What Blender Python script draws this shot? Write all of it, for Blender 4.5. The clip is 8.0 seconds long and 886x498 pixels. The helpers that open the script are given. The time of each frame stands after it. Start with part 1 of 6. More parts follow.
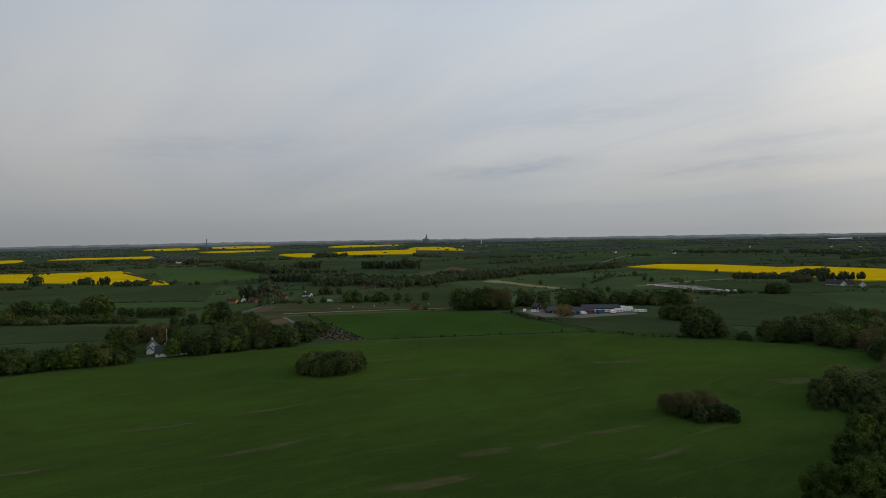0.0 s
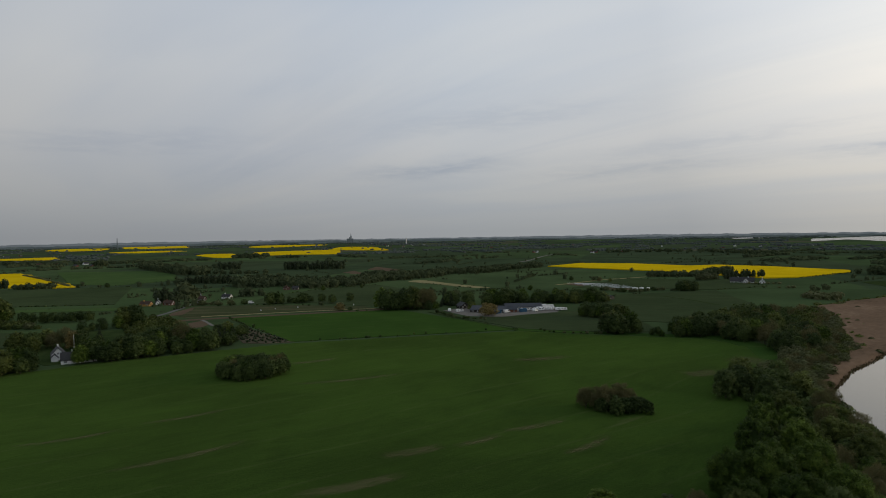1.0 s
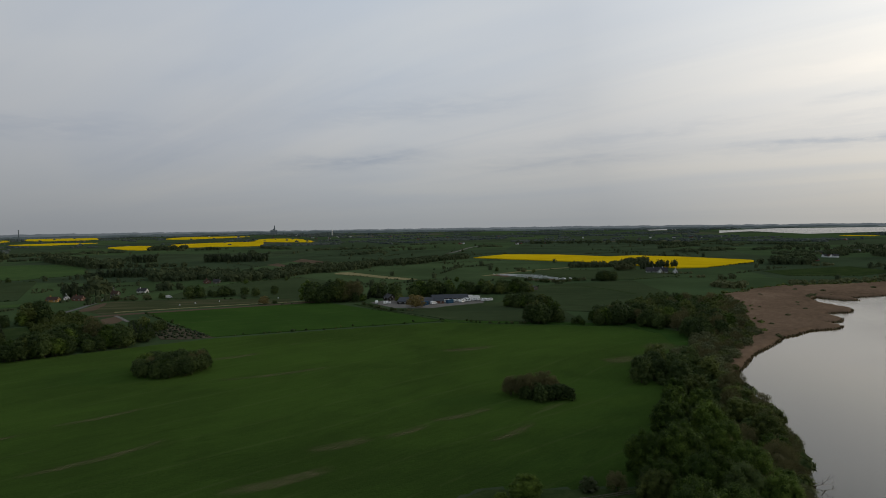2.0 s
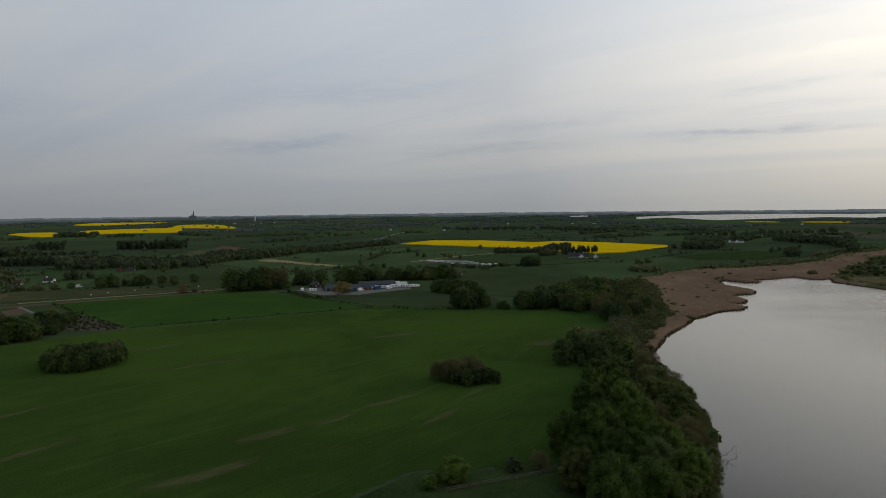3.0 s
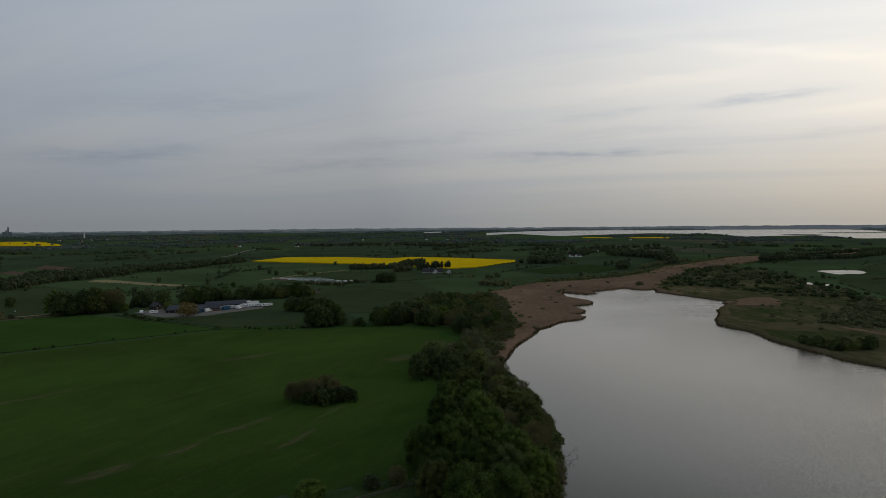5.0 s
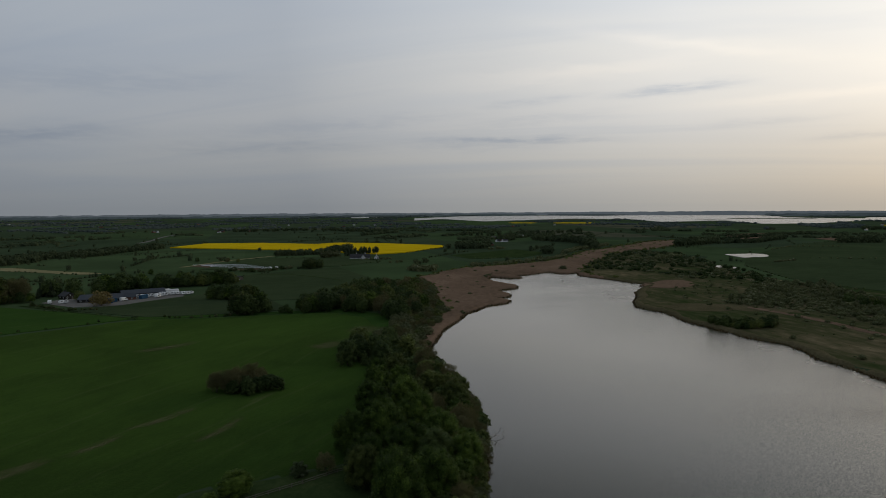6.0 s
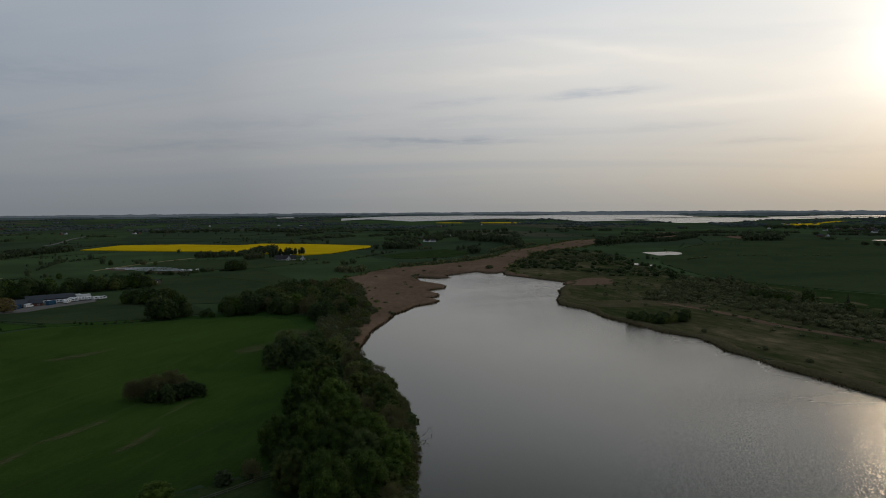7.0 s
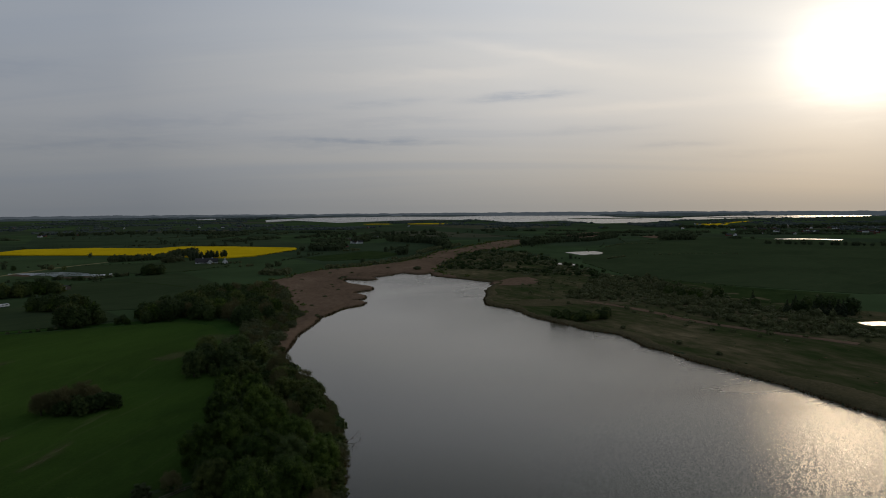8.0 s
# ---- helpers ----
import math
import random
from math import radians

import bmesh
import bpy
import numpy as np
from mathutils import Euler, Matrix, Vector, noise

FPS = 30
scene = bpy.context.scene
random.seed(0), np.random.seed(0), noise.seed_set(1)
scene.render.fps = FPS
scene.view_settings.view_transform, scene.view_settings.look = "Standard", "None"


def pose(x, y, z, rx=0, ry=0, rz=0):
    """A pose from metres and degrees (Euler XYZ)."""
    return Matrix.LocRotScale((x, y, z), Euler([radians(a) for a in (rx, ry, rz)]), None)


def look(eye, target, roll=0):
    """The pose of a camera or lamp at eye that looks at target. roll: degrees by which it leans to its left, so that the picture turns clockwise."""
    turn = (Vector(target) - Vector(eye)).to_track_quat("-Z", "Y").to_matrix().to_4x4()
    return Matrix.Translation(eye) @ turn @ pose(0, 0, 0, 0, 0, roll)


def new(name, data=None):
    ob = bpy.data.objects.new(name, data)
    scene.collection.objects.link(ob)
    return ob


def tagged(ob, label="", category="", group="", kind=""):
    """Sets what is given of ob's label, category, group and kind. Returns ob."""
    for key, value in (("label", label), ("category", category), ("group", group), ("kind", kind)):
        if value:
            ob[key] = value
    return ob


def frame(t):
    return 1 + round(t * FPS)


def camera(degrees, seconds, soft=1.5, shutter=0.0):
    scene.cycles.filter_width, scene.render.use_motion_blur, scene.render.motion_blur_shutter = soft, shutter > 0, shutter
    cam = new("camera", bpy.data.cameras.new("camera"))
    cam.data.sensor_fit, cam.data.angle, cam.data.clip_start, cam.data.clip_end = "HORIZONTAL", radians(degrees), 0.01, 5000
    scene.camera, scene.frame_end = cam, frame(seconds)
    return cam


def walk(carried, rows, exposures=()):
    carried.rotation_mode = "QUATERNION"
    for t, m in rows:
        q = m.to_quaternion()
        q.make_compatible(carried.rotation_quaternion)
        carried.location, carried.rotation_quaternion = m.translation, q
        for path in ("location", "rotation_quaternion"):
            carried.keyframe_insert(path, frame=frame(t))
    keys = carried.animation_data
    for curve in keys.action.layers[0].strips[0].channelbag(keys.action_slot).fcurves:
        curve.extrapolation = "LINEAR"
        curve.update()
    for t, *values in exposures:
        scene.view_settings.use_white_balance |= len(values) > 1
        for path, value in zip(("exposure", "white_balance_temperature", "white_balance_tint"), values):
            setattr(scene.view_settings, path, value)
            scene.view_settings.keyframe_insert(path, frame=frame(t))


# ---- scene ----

# ---------------------------------------------------------------- camera
cam = camera(69.6, 8.0, soft=0.95)
PATH = [
    (0.0, pose(0.00, 0.00, 60.00, 88.64, 0.96, 0.00)),
    (0.5, pose(-0.18, -0.32, 60.13, 88.58, 0.91, -3.39)),
    (1.0, pose(-0.36, -0.63, 60.26, 88.51, 0.90, -6.75)),
    (1.5, pose(-0.54, -0.95, 60.38, 88.44, 0.87, -10.09)),
    (1.7, pose(-0.61, -1.07, 60.43, 88.20, 0.84, -11.38)),
    (2.8, pose(-1.01, -1.77, 60.72, 86.30, 0.68, -18.58)),
    (3.0, pose(-1.08, -1.89, 60.77, 86.32, 0.63, -19.89)),
    (3.2, pose(-1.15, -2.02, 60.82, 86.75, 0.58, -21.22)),
    (3.5, pose(-1.26, -2.21, 60.89, 87.73, 0.54, -23.13)),
    (3.7, pose(-1.34, -2.33, 60.95, 88.28, 0.54, -24.42)),
    (4.0, pose(-1.44, -2.52, 61.02, 88.80, 0.52, -26.39)),
    (4.5, pose(-1.62, -2.84, 61.15, 88.51, 0.49, -29.62)),
    (4.7, pose(-1.70, -2.96, 61.20, 88.17, 0.48, -30.92)),
    (5.8, pose(-2.09, -3.66, 61.48, 86.44, 0.30, -37.99)),
    (6.0, pose(-2.17, -3.78, 61.53, 86.27, 0.29, -39.31)),
    (6.5, pose(-2.35, -4.10, 61.66, 86.23, 0.33, -42.56)),
    (7.0, pose(-2.53, -4.41, 61.79, 86.24, 0.30, -45.80)),
    (7.5, pose(-2.71, -4.73, 61.92, 86.26, 0.28, -49.02)),
    (8.0, pose(-2.89, -5.04, 62.04, 86.30, 0.34, -52.28)),
]
EXPOSURES = [(0.0, 0.03, 6740, 10), (1.5, -0.07, 6680, 10), (3.0, -0.15, 6600, 10), (3.6, -0.31, 6540, 10), (4.5, -0.47, 6460, 10), (6.0, -0.56, 6360, 10), (7.0, -0.68, 6310, 10), (8.0, -0.90, 6280, 11)]
walk(cam, PATH, EXPOSURES)

# ---------------------------------------------------------------- light
SUN_AZ, SUN_EL = radians(85.6), radians(11.2)
SUN_DIR = Vector((math.sin(SUN_AZ) * math.cos(SUN_EL), math.cos(SUN_AZ) * math.cos(SUN_EL), math.sin(SUN_EL)))

sun_data = bpy.data.lights.new("sun", "SUN")
sun_data.energy, sun_data.angle, sun_data.color = 0.42, radians(9.0), (1.0, 0.75, 0.46)
sun = new("sun", sun_data)
sun.matrix_world = look(SUN_DIR * 400, (0, 0, 0))


class Nodes:
    """Short hand for a node tree."""

    def __init__(self, tree):
        self.tree = tree
        tree.nodes.clear()

    def add(self, kind, **sets):
        node = self.tree.nodes.new(kind)
        for key, value in sets.items():
            setattr(node, key, value)
        return node

    def link(self, a, b):
        self.tree.links.new(a, b)

    def value(self, socket, v):
        if hasattr(v, "links"):
            self.link(v, socket)
        else:
            socket.default_value = v

    def math(self, op, a, b=0.0, c=0.0, clamp=False):
        n = self.add("ShaderNodeMath", operation=op, use_clamp=clamp)
        for i, v in enumerate((a, b, c)):
            self.value(n.inputs[i], v)
        return n.outputs[0]

    def vmath(self, op, a, b=(0, 0, 0)):
        n = self.add("ShaderNodeVectorMath", operation=op)
        self.value(n.inputs[0], a)
        self.value(n.inputs[1], b)
        return n

    def ramp(self, fac, stops, interpolation="LINEAR"):
        n = self.add("ShaderNodeValToRGB")
        n.color_ramp.interpolation = interpolation
        el = n.color_ramp.elements
        el[0].position, el[0].color = stops[0][0], (*stops[0][1], 1)
        el[1].position, el[1].color = stops[-1][0], (*stops[-1][1], 1)
        for p, c in stops[1:-1]:
            e = el.new(p)
            e.color = (*c, 1)
        self.value(n.inputs[0], fac)
        return n.outputs[0]

    def remap(self, v, a, b, c=0.0, d=1.0, smooth=True):
        n = self.add("ShaderNodeMapRange", interpolation_type="SMOOTHSTEP" if smooth else "LINEAR")
        for i, x in enumerate((v, a, b, c, d)):
            self.value(n.inputs[i], x)
        return n.outputs[0]

    def noise(self, vec, scale, detail=3.0, rough=0.5, distort=0.0):
        n = self.add("ShaderNodeTexNoise")
        if vec is not None:
            self.link(vec, n.inputs["Vector"])
        n.inputs["Scale"].default_value, n.inputs["Detail"].default_value = scale, detail
        n.inputs["Roughness"].default_value, n.inputs["Distortion"].default_value = rough, distort
        return n.outputs["Fac"]

    def mapping(self, vec, scale=(1, 1, 1), rot=0.0, loc=(0, 0, 0)):
        """Turns first, then stretches."""
        for turn, size, shift in (((0, 0, rot), (1, 1, 1), (0, 0, 0)), ((0, 0, 0), scale, loc)):
            n = self.add("ShaderNodeMapping")
            self.link(vec, n.inputs[0])
            n.inputs["Location"].default_value = shift
            n.inputs["Rotation"].default_value = turn
            n.inputs["Scale"].default_value = size
            vec = n.outputs[0]
        return vec

    def mix(self, fac, a, b, blend="MIX"):
        n = self.add("ShaderNodeMix", data_type="RGBA", blend_type=blend)
        self.value(n.inputs[0], fac)
        for s, v in ((n.inputs[6], a), (n.inputs[7], b)):
            self.value(s, v if hasattr(v, "links") else (*v, 1))
        return n.outputs[2]


def sky_world():
    world = bpy.data.worlds.new("world")
    scene.world = world
    world.use_nodes = True
    n = Nodes(world.node_tree)
    way = n.vmath("NORMALIZE", n.add("ShaderNodeTexCoord").outputs["Generated"]).outputs[0]
    xyz = n.add("ShaderNodeSeparateXYZ")
    n.link(way, xyz.inputs[0])
    up = n.math("MAXIMUM", xyz.outputs[2], 0.0)
    grey = n.ramp(up, [(0.0, (0.395, 0.41, 0.42)), (0.05, (0.49, 0.505, 0.515)), (0.13, (0.63, 0.64, 0.65)), (0.24, (0.70, 0.725, 0.75)),
                       (0.34, (0.69, 0.735, 0.79)), (0.46, (0.43, 0.465, 0.505)), (0.62, (0.50, 0.545, 0.60)), (1.0, (0.58, 0.61, 0.65))])
    # a high sheet of cloud, seen in perspective: long soft streaks across the west
    den = n.math("ADD", up, 0.09)
    plane = n.add("ShaderNodeCombineXYZ")
    n.link(n.math("DIVIDE", xyz.outputs[0], den), plane.inputs[0])
    n.link(n.math("DIVIDE", xyz.outputs[1], den), plane.inputs[1])
    soft = n.noise(n.mapping(plane.outputs[0], (0.20, 0.62, 1), radians(52)), 0.60, 4, 0.52, 0.7)
    fine = n.noise(n.mapping(plane.outputs[0], (0.22, 1.0, 1), radians(58), (4.1, 2.7, 0)), 1.0, 5, 0.58, 0.5)
    grey = n.mix(n.math("ADD", 0.5, n.math("MULTIPLY", n.math("SUBTRACT", n.remap(soft, 0.34, 0.66), 0.5), n.remap(up, 0.0, 0.10, 0.2, 1.0))),
                 n.mix(1.0, grey, (0.885, 0.915, 0.965), "MULTIPLY"), n.mix(1.0, grey, (1.075, 1.045, 1.005), "MULTIPLY"))
    band = n.math("MULTIPLY", n.remap(up, 0.04, 0.10), n.remap(up, 0.36, 0.2))
    grey = n.mix(n.math("MULTIPLY", n.remap(fine, 0.50, 0.70), n.math("MULTIPLY", band, 0.34)), grey, n.mix(1.0, grey, (0.78, 0.83, 0.91), "MULTIPLY"))
    # single low streaks of darker cloud, by bearing and height in degrees
    bearing = n.math("MULTIPLY", n.math("ARCTAN2", xyz.outputs[0], xyz.outputs[1]), 180 / math.pi)
    height = n.math("MULTIPLY", n.math("ARCSINE", up), 180 / math.pi)
    flat = n.add("ShaderNodeCombineXYZ")
    n.link(bearing, flat.inputs[0])
    n.link(n.math("MULTIPLY", height, 5.5), flat.inputs[1])
    ragged, torn = n.noise(flat.outputs[0], 0.17, 5, 0.62, 0.3), n.noise(flat.outputs[0], 0.42, 4, 0.6)
    cover = None
    for at, tall, wide, deep, slope, dark in ((45.5, 5.85, 7.5, 0.30, -0.004, 1.0), (42.5, 5.6, 7.0, 0.5, 0.0, 0.45), (59.2, 9.65, 4.6, 0.34, 0.045, 0.95), (47.5, 9.2, 4.5, 0.28, 0.10, 0.4),
                                              (6.0, 5.6, 7.0, 0.62, 0.07, 0.62), (24.0, 5.2, 10.0, 0.55, 0.03, 0.4), (30.0, 7.2, 11.0, 0.6, 0.08, 0.35), (72.5, 5.2, 3.4, 0.28, 0.0, 0.55),
                                              (66.0, 6.7, 5.0, 0.3, 0.03, 0.35), (79.0, 4.2, 5.0, 0.3, 0.0, 0.35), (48.0, 7.6, 7.0, 0.5, 0.05, 0.3), (12.0, 10.0, 11.0, 0.9, 0.06, 0.35), (-20.0, 7.6, 10.0, 0.8, 0.05, 0.35)):
        along = n.math("SUBTRACT", bearing, at)
        lift = n.math("ADD", n.math("SUBTRACT", height, tall), n.math("ADD", n.math("MULTIPLY", along, -slope), n.math("MULTIPLY", n.math("SUBTRACT", ragged, 0.5), deep * 3.2)))
        fall = n.math("ADD", n.math("POWER", n.math("ABSOLUTE", n.math("DIVIDE", along, wide)), 2.6), n.math("POWER", n.math("ABSOLUTE", n.math("DIVIDE", lift, deep)), 2.0))
        one = n.math("MULTIPLY", n.math("EXPONENT", n.math("MULTIPLY", fall, -1.0)), dark)
        cover = one if cover is None else n.math("MAXIMUM", cover, one)
    grey = n.mix(n.math("MULTIPLY", cover, n.remap(torn, 0.30, 0.58, 0.45, 1.0)), grey, n.mix(1.0, grey, (0.70, 0.755, 0.845), "MULTIPLY"))
    # and a few bright ones
    for at, tall, wide, deep, slope in ((60.0, 13.2, 9.0, 0.45, -0.19), (70.0, 8.4, 9.0, 0.4, 0.02), (50.0, 11.4, 10.0, 0.7, 0.06)):
        along = n.math("SUBTRACT", bearing, at)
        lift = n.math("ADD", n.math("SUBTRACT", height, tall), n.math("ADD", n.math("MULTIPLY", along, -slope), n.math("MULTIPLY", n.math("SUBTRACT", ragged, 0.5), deep * 3)))
        fall = n.math("ADD", n.math("POWER", n.math("DIVIDE", along, wide), 2.0), n.math("POWER", n.math("DIVIDE", lift, deep), 2.0))
        grey = n.mix(n.math("EXPONENT", n.math("MULTIPLY", fall, -1.0)), grey, n.mix(1.0, grey, (1.10, 1.075, 1.045), "MULTIPLY"))
    # thin cloud glows round the low sun
    dot = n.vmath("DOT_PRODUCT", way, tuple(SUN_DIR)).outputs["Value"]
    near = n.math("MAXIMUM", dot, 0.0)
    grey = n.mix(1.0, grey, n.ramp(n.remap(dot, -1.0, 1.0, smooth=False), [(0.0, (0.55, 0.59, 0.65)), (0.5, (0.84, 0.865, 0.90)), (0.62, (0.885, 0.925, 0.970)), (0.76, (0.945, 0.97, 1.0)), (0.88, (1.38, 1.355, 1.31)), (0.95, (1.78, 1.71, 1.60)), (1.0, (1.92, 1.82, 1.66))]), "MULTIPLY")
    grey = n.mix(n.math("MULTIPLY", n.remap(up, 0.31, 0.44), n.remap(up, 0.80, 0.55)), grey, n.mix(1.0, grey, (0.80, 0.86, 0.91), "MULTIPLY"))
    low = n.math("MULTIPLY", n.math("POWER", near, 4.6), n.remap(up, 0.18, 0.0))
    grey = n.mix(low, grey, n.mix(1.0, grey, (0.85, 0.80, 0.73), "MULTIPLY"))
    wide = n.math("MULTIPLY", n.math("POWER", near, 22.0), 0.17)
    close = n.math("MULTIPLY", n.math("POWER", near, 130.0), 0.42)
    veil = n.math("SUBTRACT", ragged, 0.5)
    across = n.math("DIVIDE", n.math("SUBTRACT", bearing, math.degrees(SUN_AZ) - 0.3), 1.42)
    above = n.math("ADD", n.math("SUBTRACT", height, math.degrees(SUN_EL)), n.math("MULTIPLY", veil, 2.6))
    spot = n.math("ADD", n.math("MULTIPLY", across, across), n.math("MULTIPLY", above, above))
    core = n.math("MULTIPLY", n.math("EXPONENT", n.math("DIVIDE", spot, -8.5)), 1.9)
    glow = n.mix(1.0, n.mix(1.0, grey, n.mix(1.0, n.mix(n.remap(up, 0.0, 0.2), (1.0, 0.72, 0.42), (1.0, 0.88, 0.70)), n.math("ADD", wide, close), "MULTIPLY"), "ADD"),
                 n.mix(1.0, (1.0, 0.90, 0.72), core, "MULTIPLY"), "ADD")
    haze = n.add("ShaderNodeBackground")
    n.link(glow, haze.inputs[0])
    haze.inputs[1].default_value = 0.97
    clear = n.add("ShaderNodeTexSky", sky_type="NISHITA", sun_disc=False, sun_elevation=SUN_EL, sun_rotation=SUN_AZ, dust_density=3.0)
    blue = n.add("ShaderNodeBackground")
    n.link(clear.outputs[0], blue.inputs[0])
    blue.inputs[1].default_value = 0.05
    both = n.add("ShaderNodeMixShader")
    both.inputs[0].default_value = 0.92
    n.link(blue.outputs[0], both.inputs[1])
    n.link(haze.outputs[0], both.inputs[2])
    out = n.add("ShaderNodeOutputWorld")
    n.link(both.outputs[0], out.inputs[0])


sky_world()

# ---------------------------------------------------------------- materials


def surface(name, stops, scales=(0.05, 0.8), rough=0.8, bump=0.0, bump_scale=2.0, per_object=0.0, per_island=0.0, metal=0.0, stretch=(1, 1, 1), rot=0.0, glow=None, through_light=0.0, spec=0.0):
    """A procedural surface: two scales of mottling between the colours of stops, in metres, with grain in the relief."""
    m = bpy.data.materials.new(name)
    m.use_nodes = True
    n = Nodes(m.node_tree)
    vec = n.mapping(n.add("ShaderNodeTexCoord").outputs["Object"], stretch, rot)
    big, small = n.noise(vec, scales[0], 4, 0.55), n.noise(vec, scales[1], 3, 0.6)
    fac = n.math("ADD", n.math("MULTIPLY", big, 0.6), n.math("MULTIPLY", small, 0.4))
    if per_object:
        r = n.add("ShaderNodeObjectInfo").outputs["Random"]
        fac = n.math("ADD", fac, n.math("MULTIPLY", n.math("SUBTRACT", r, 0.5), per_object))
    if per_island:
        r = n.add("ShaderNodeNewGeometry").outputs["Random Per Island"]
        fac = n.math("ADD", fac, n.math("MULTIPLY", n.math("SUBTRACT", r, 0.5), per_island))
    k = len(stops) - 1
    colour = n.ramp(fac, [(0.3 + 0.4 * i / k, c) for i, c in enumerate(stops)])
    b = n.add("ShaderNodeBsdfPrincipled")
    n.link(colour, b.inputs["Base Color"])
    b.inputs["Roughness"].default_value, b.inputs["Metallic"].default_value = rough, metal
    b.inputs["Specular IOR Level"].default_value = spec
    if bump:
        bm = n.add("ShaderNodeBump")
        bm.inputs["Strength"].default_value, bm.inputs["Distance"].default_value = 1.0, bump
        n.link(n.noise(vec, bump_scale, 4, 0.6), bm.inputs["Height"])
        n.link(bm.outputs[0], b.inputs["Normal"])
    if glow:
        b.inputs["Emission Color"].default_value, b.inputs["Emission Strength"].default_value = (*glow, 1), 1.0
    out = n.add("ShaderNodeOutputMaterial")
    shader = b.outputs[0]
    if through_light:
        tr = n.add("ShaderNodeBsdfTranslucent")
        n.link(colour, tr.inputs[0])
        mx = n.add("ShaderNodeMixShader")
        mx.inputs[0].default_value = through_light
        n.link(shader, mx.inputs[1])
        n.link(tr.outputs[0], mx.inputs[2])
        shader = mx.outputs[0]
    n.link(shader, out.inputs[0])
    return m


def crop_surface(name, dark, light, soil, angle, spacing, rows=0.35, bare=0.66, tracks=0.34, sheen=0.022):
    """A sown field: mottled growth, drill rows, wheel tracks every spacing metres and thin places where soil shows."""
    m = bpy.data.materials.new(name)
    m.use_nodes = True
    n = Nodes(m.node_tree)
    obj = n.add("ShaderNodeTexCoord").outputs["Object"]
    vec = n.mapping(obj, (1, 1, 1), -angle)
    big, mid = n.noise(vec, 0.012, 4, 0.6, 0.5), n.noise(n.mapping(obj, (0.42, 1.15, 1), -angle), 0.10, 5, 0.6, 0.7)
    tuft = n.noise(obj, 1.6, 3, 0.6)
    grow = n.math("ADD", n.math("MULTIPLY", big, 0.5), n.math("ADD", n.math("MULTIPLY", mid, 0.26), n.math("MULTIPLY", tuft, 0.24)))
    colour = n.mix(n.remap(grow, 0.36, 0.64), dark, light)
    sep = n.add("ShaderNodeSeparateXYZ")
    n.link(vec, sep.inputs[0])
    bend = n.math("ADD", sep.outputs[1], n.math("MULTIPLY", n.noise(vec, 0.006, 1, 0.5), 40.0))

    def lines(pitch, width):
        f = n.math("ABSOLUTE", n.math("SUBTRACT", n.math("FRACT", n.math("DIVIDE", bend, pitch)), 0.5))
        return n.remap(f, width / pitch, width / pitch * 0.4)

    track = n.math("MULTIPLY", n.math("MULTIPLY", lines(spacing, 0.8), n.remap(mid, 0.35, 0.6)), tracks)
    drill = n.math("MULTIPLY", lines(2.9, 0.9), rows * 0.12)
    colour = n.mix(n.math("MAXIMUM", track, drill), colour, n.mix(0.6, dark, soil))
    thin = n.math("MULTIPLY", n.remap(n.noise(n.mapping(obj, (0.12, 1.0, 1), -angle, (3, 7, 0)), 0.11, 4, 0.55, 0.4), bare, bare + 0.12), 0.4)
    colour = n.mix(thin, colour, soil)
    b = n.add("ShaderNodeBsdfPrincipled")
    n.link(colour, b.inputs["Base Color"])
    b.inputs["Roughness"].default_value, b.inputs["Specular IOR Level"].default_value = 0.9, 0.0
    b.inputs["Sheen Weight"].default_value, b.inputs["Sheen Roughness"].default_value, b.inputs["Sheen Tint"].default_value = sheen, 0.5, (0.45, 0.78, 0.18, 1)
    bump = n.add("ShaderNodeBump")
    bump.inputs["Distance"].default_value = 0.12
    n.link(n.math("ADD", n.noise(obj, 2.2, 3, 0.6), n.math("MULTIPLY", mid, 3.0)), bump.inputs["Height"])
    n.link(bump.outputs[0], b.inputs["Normal"])
    out = n.add("ShaderNodeOutputMaterial")
    n.link(b.outputs[0], out.inputs[0])
    return m


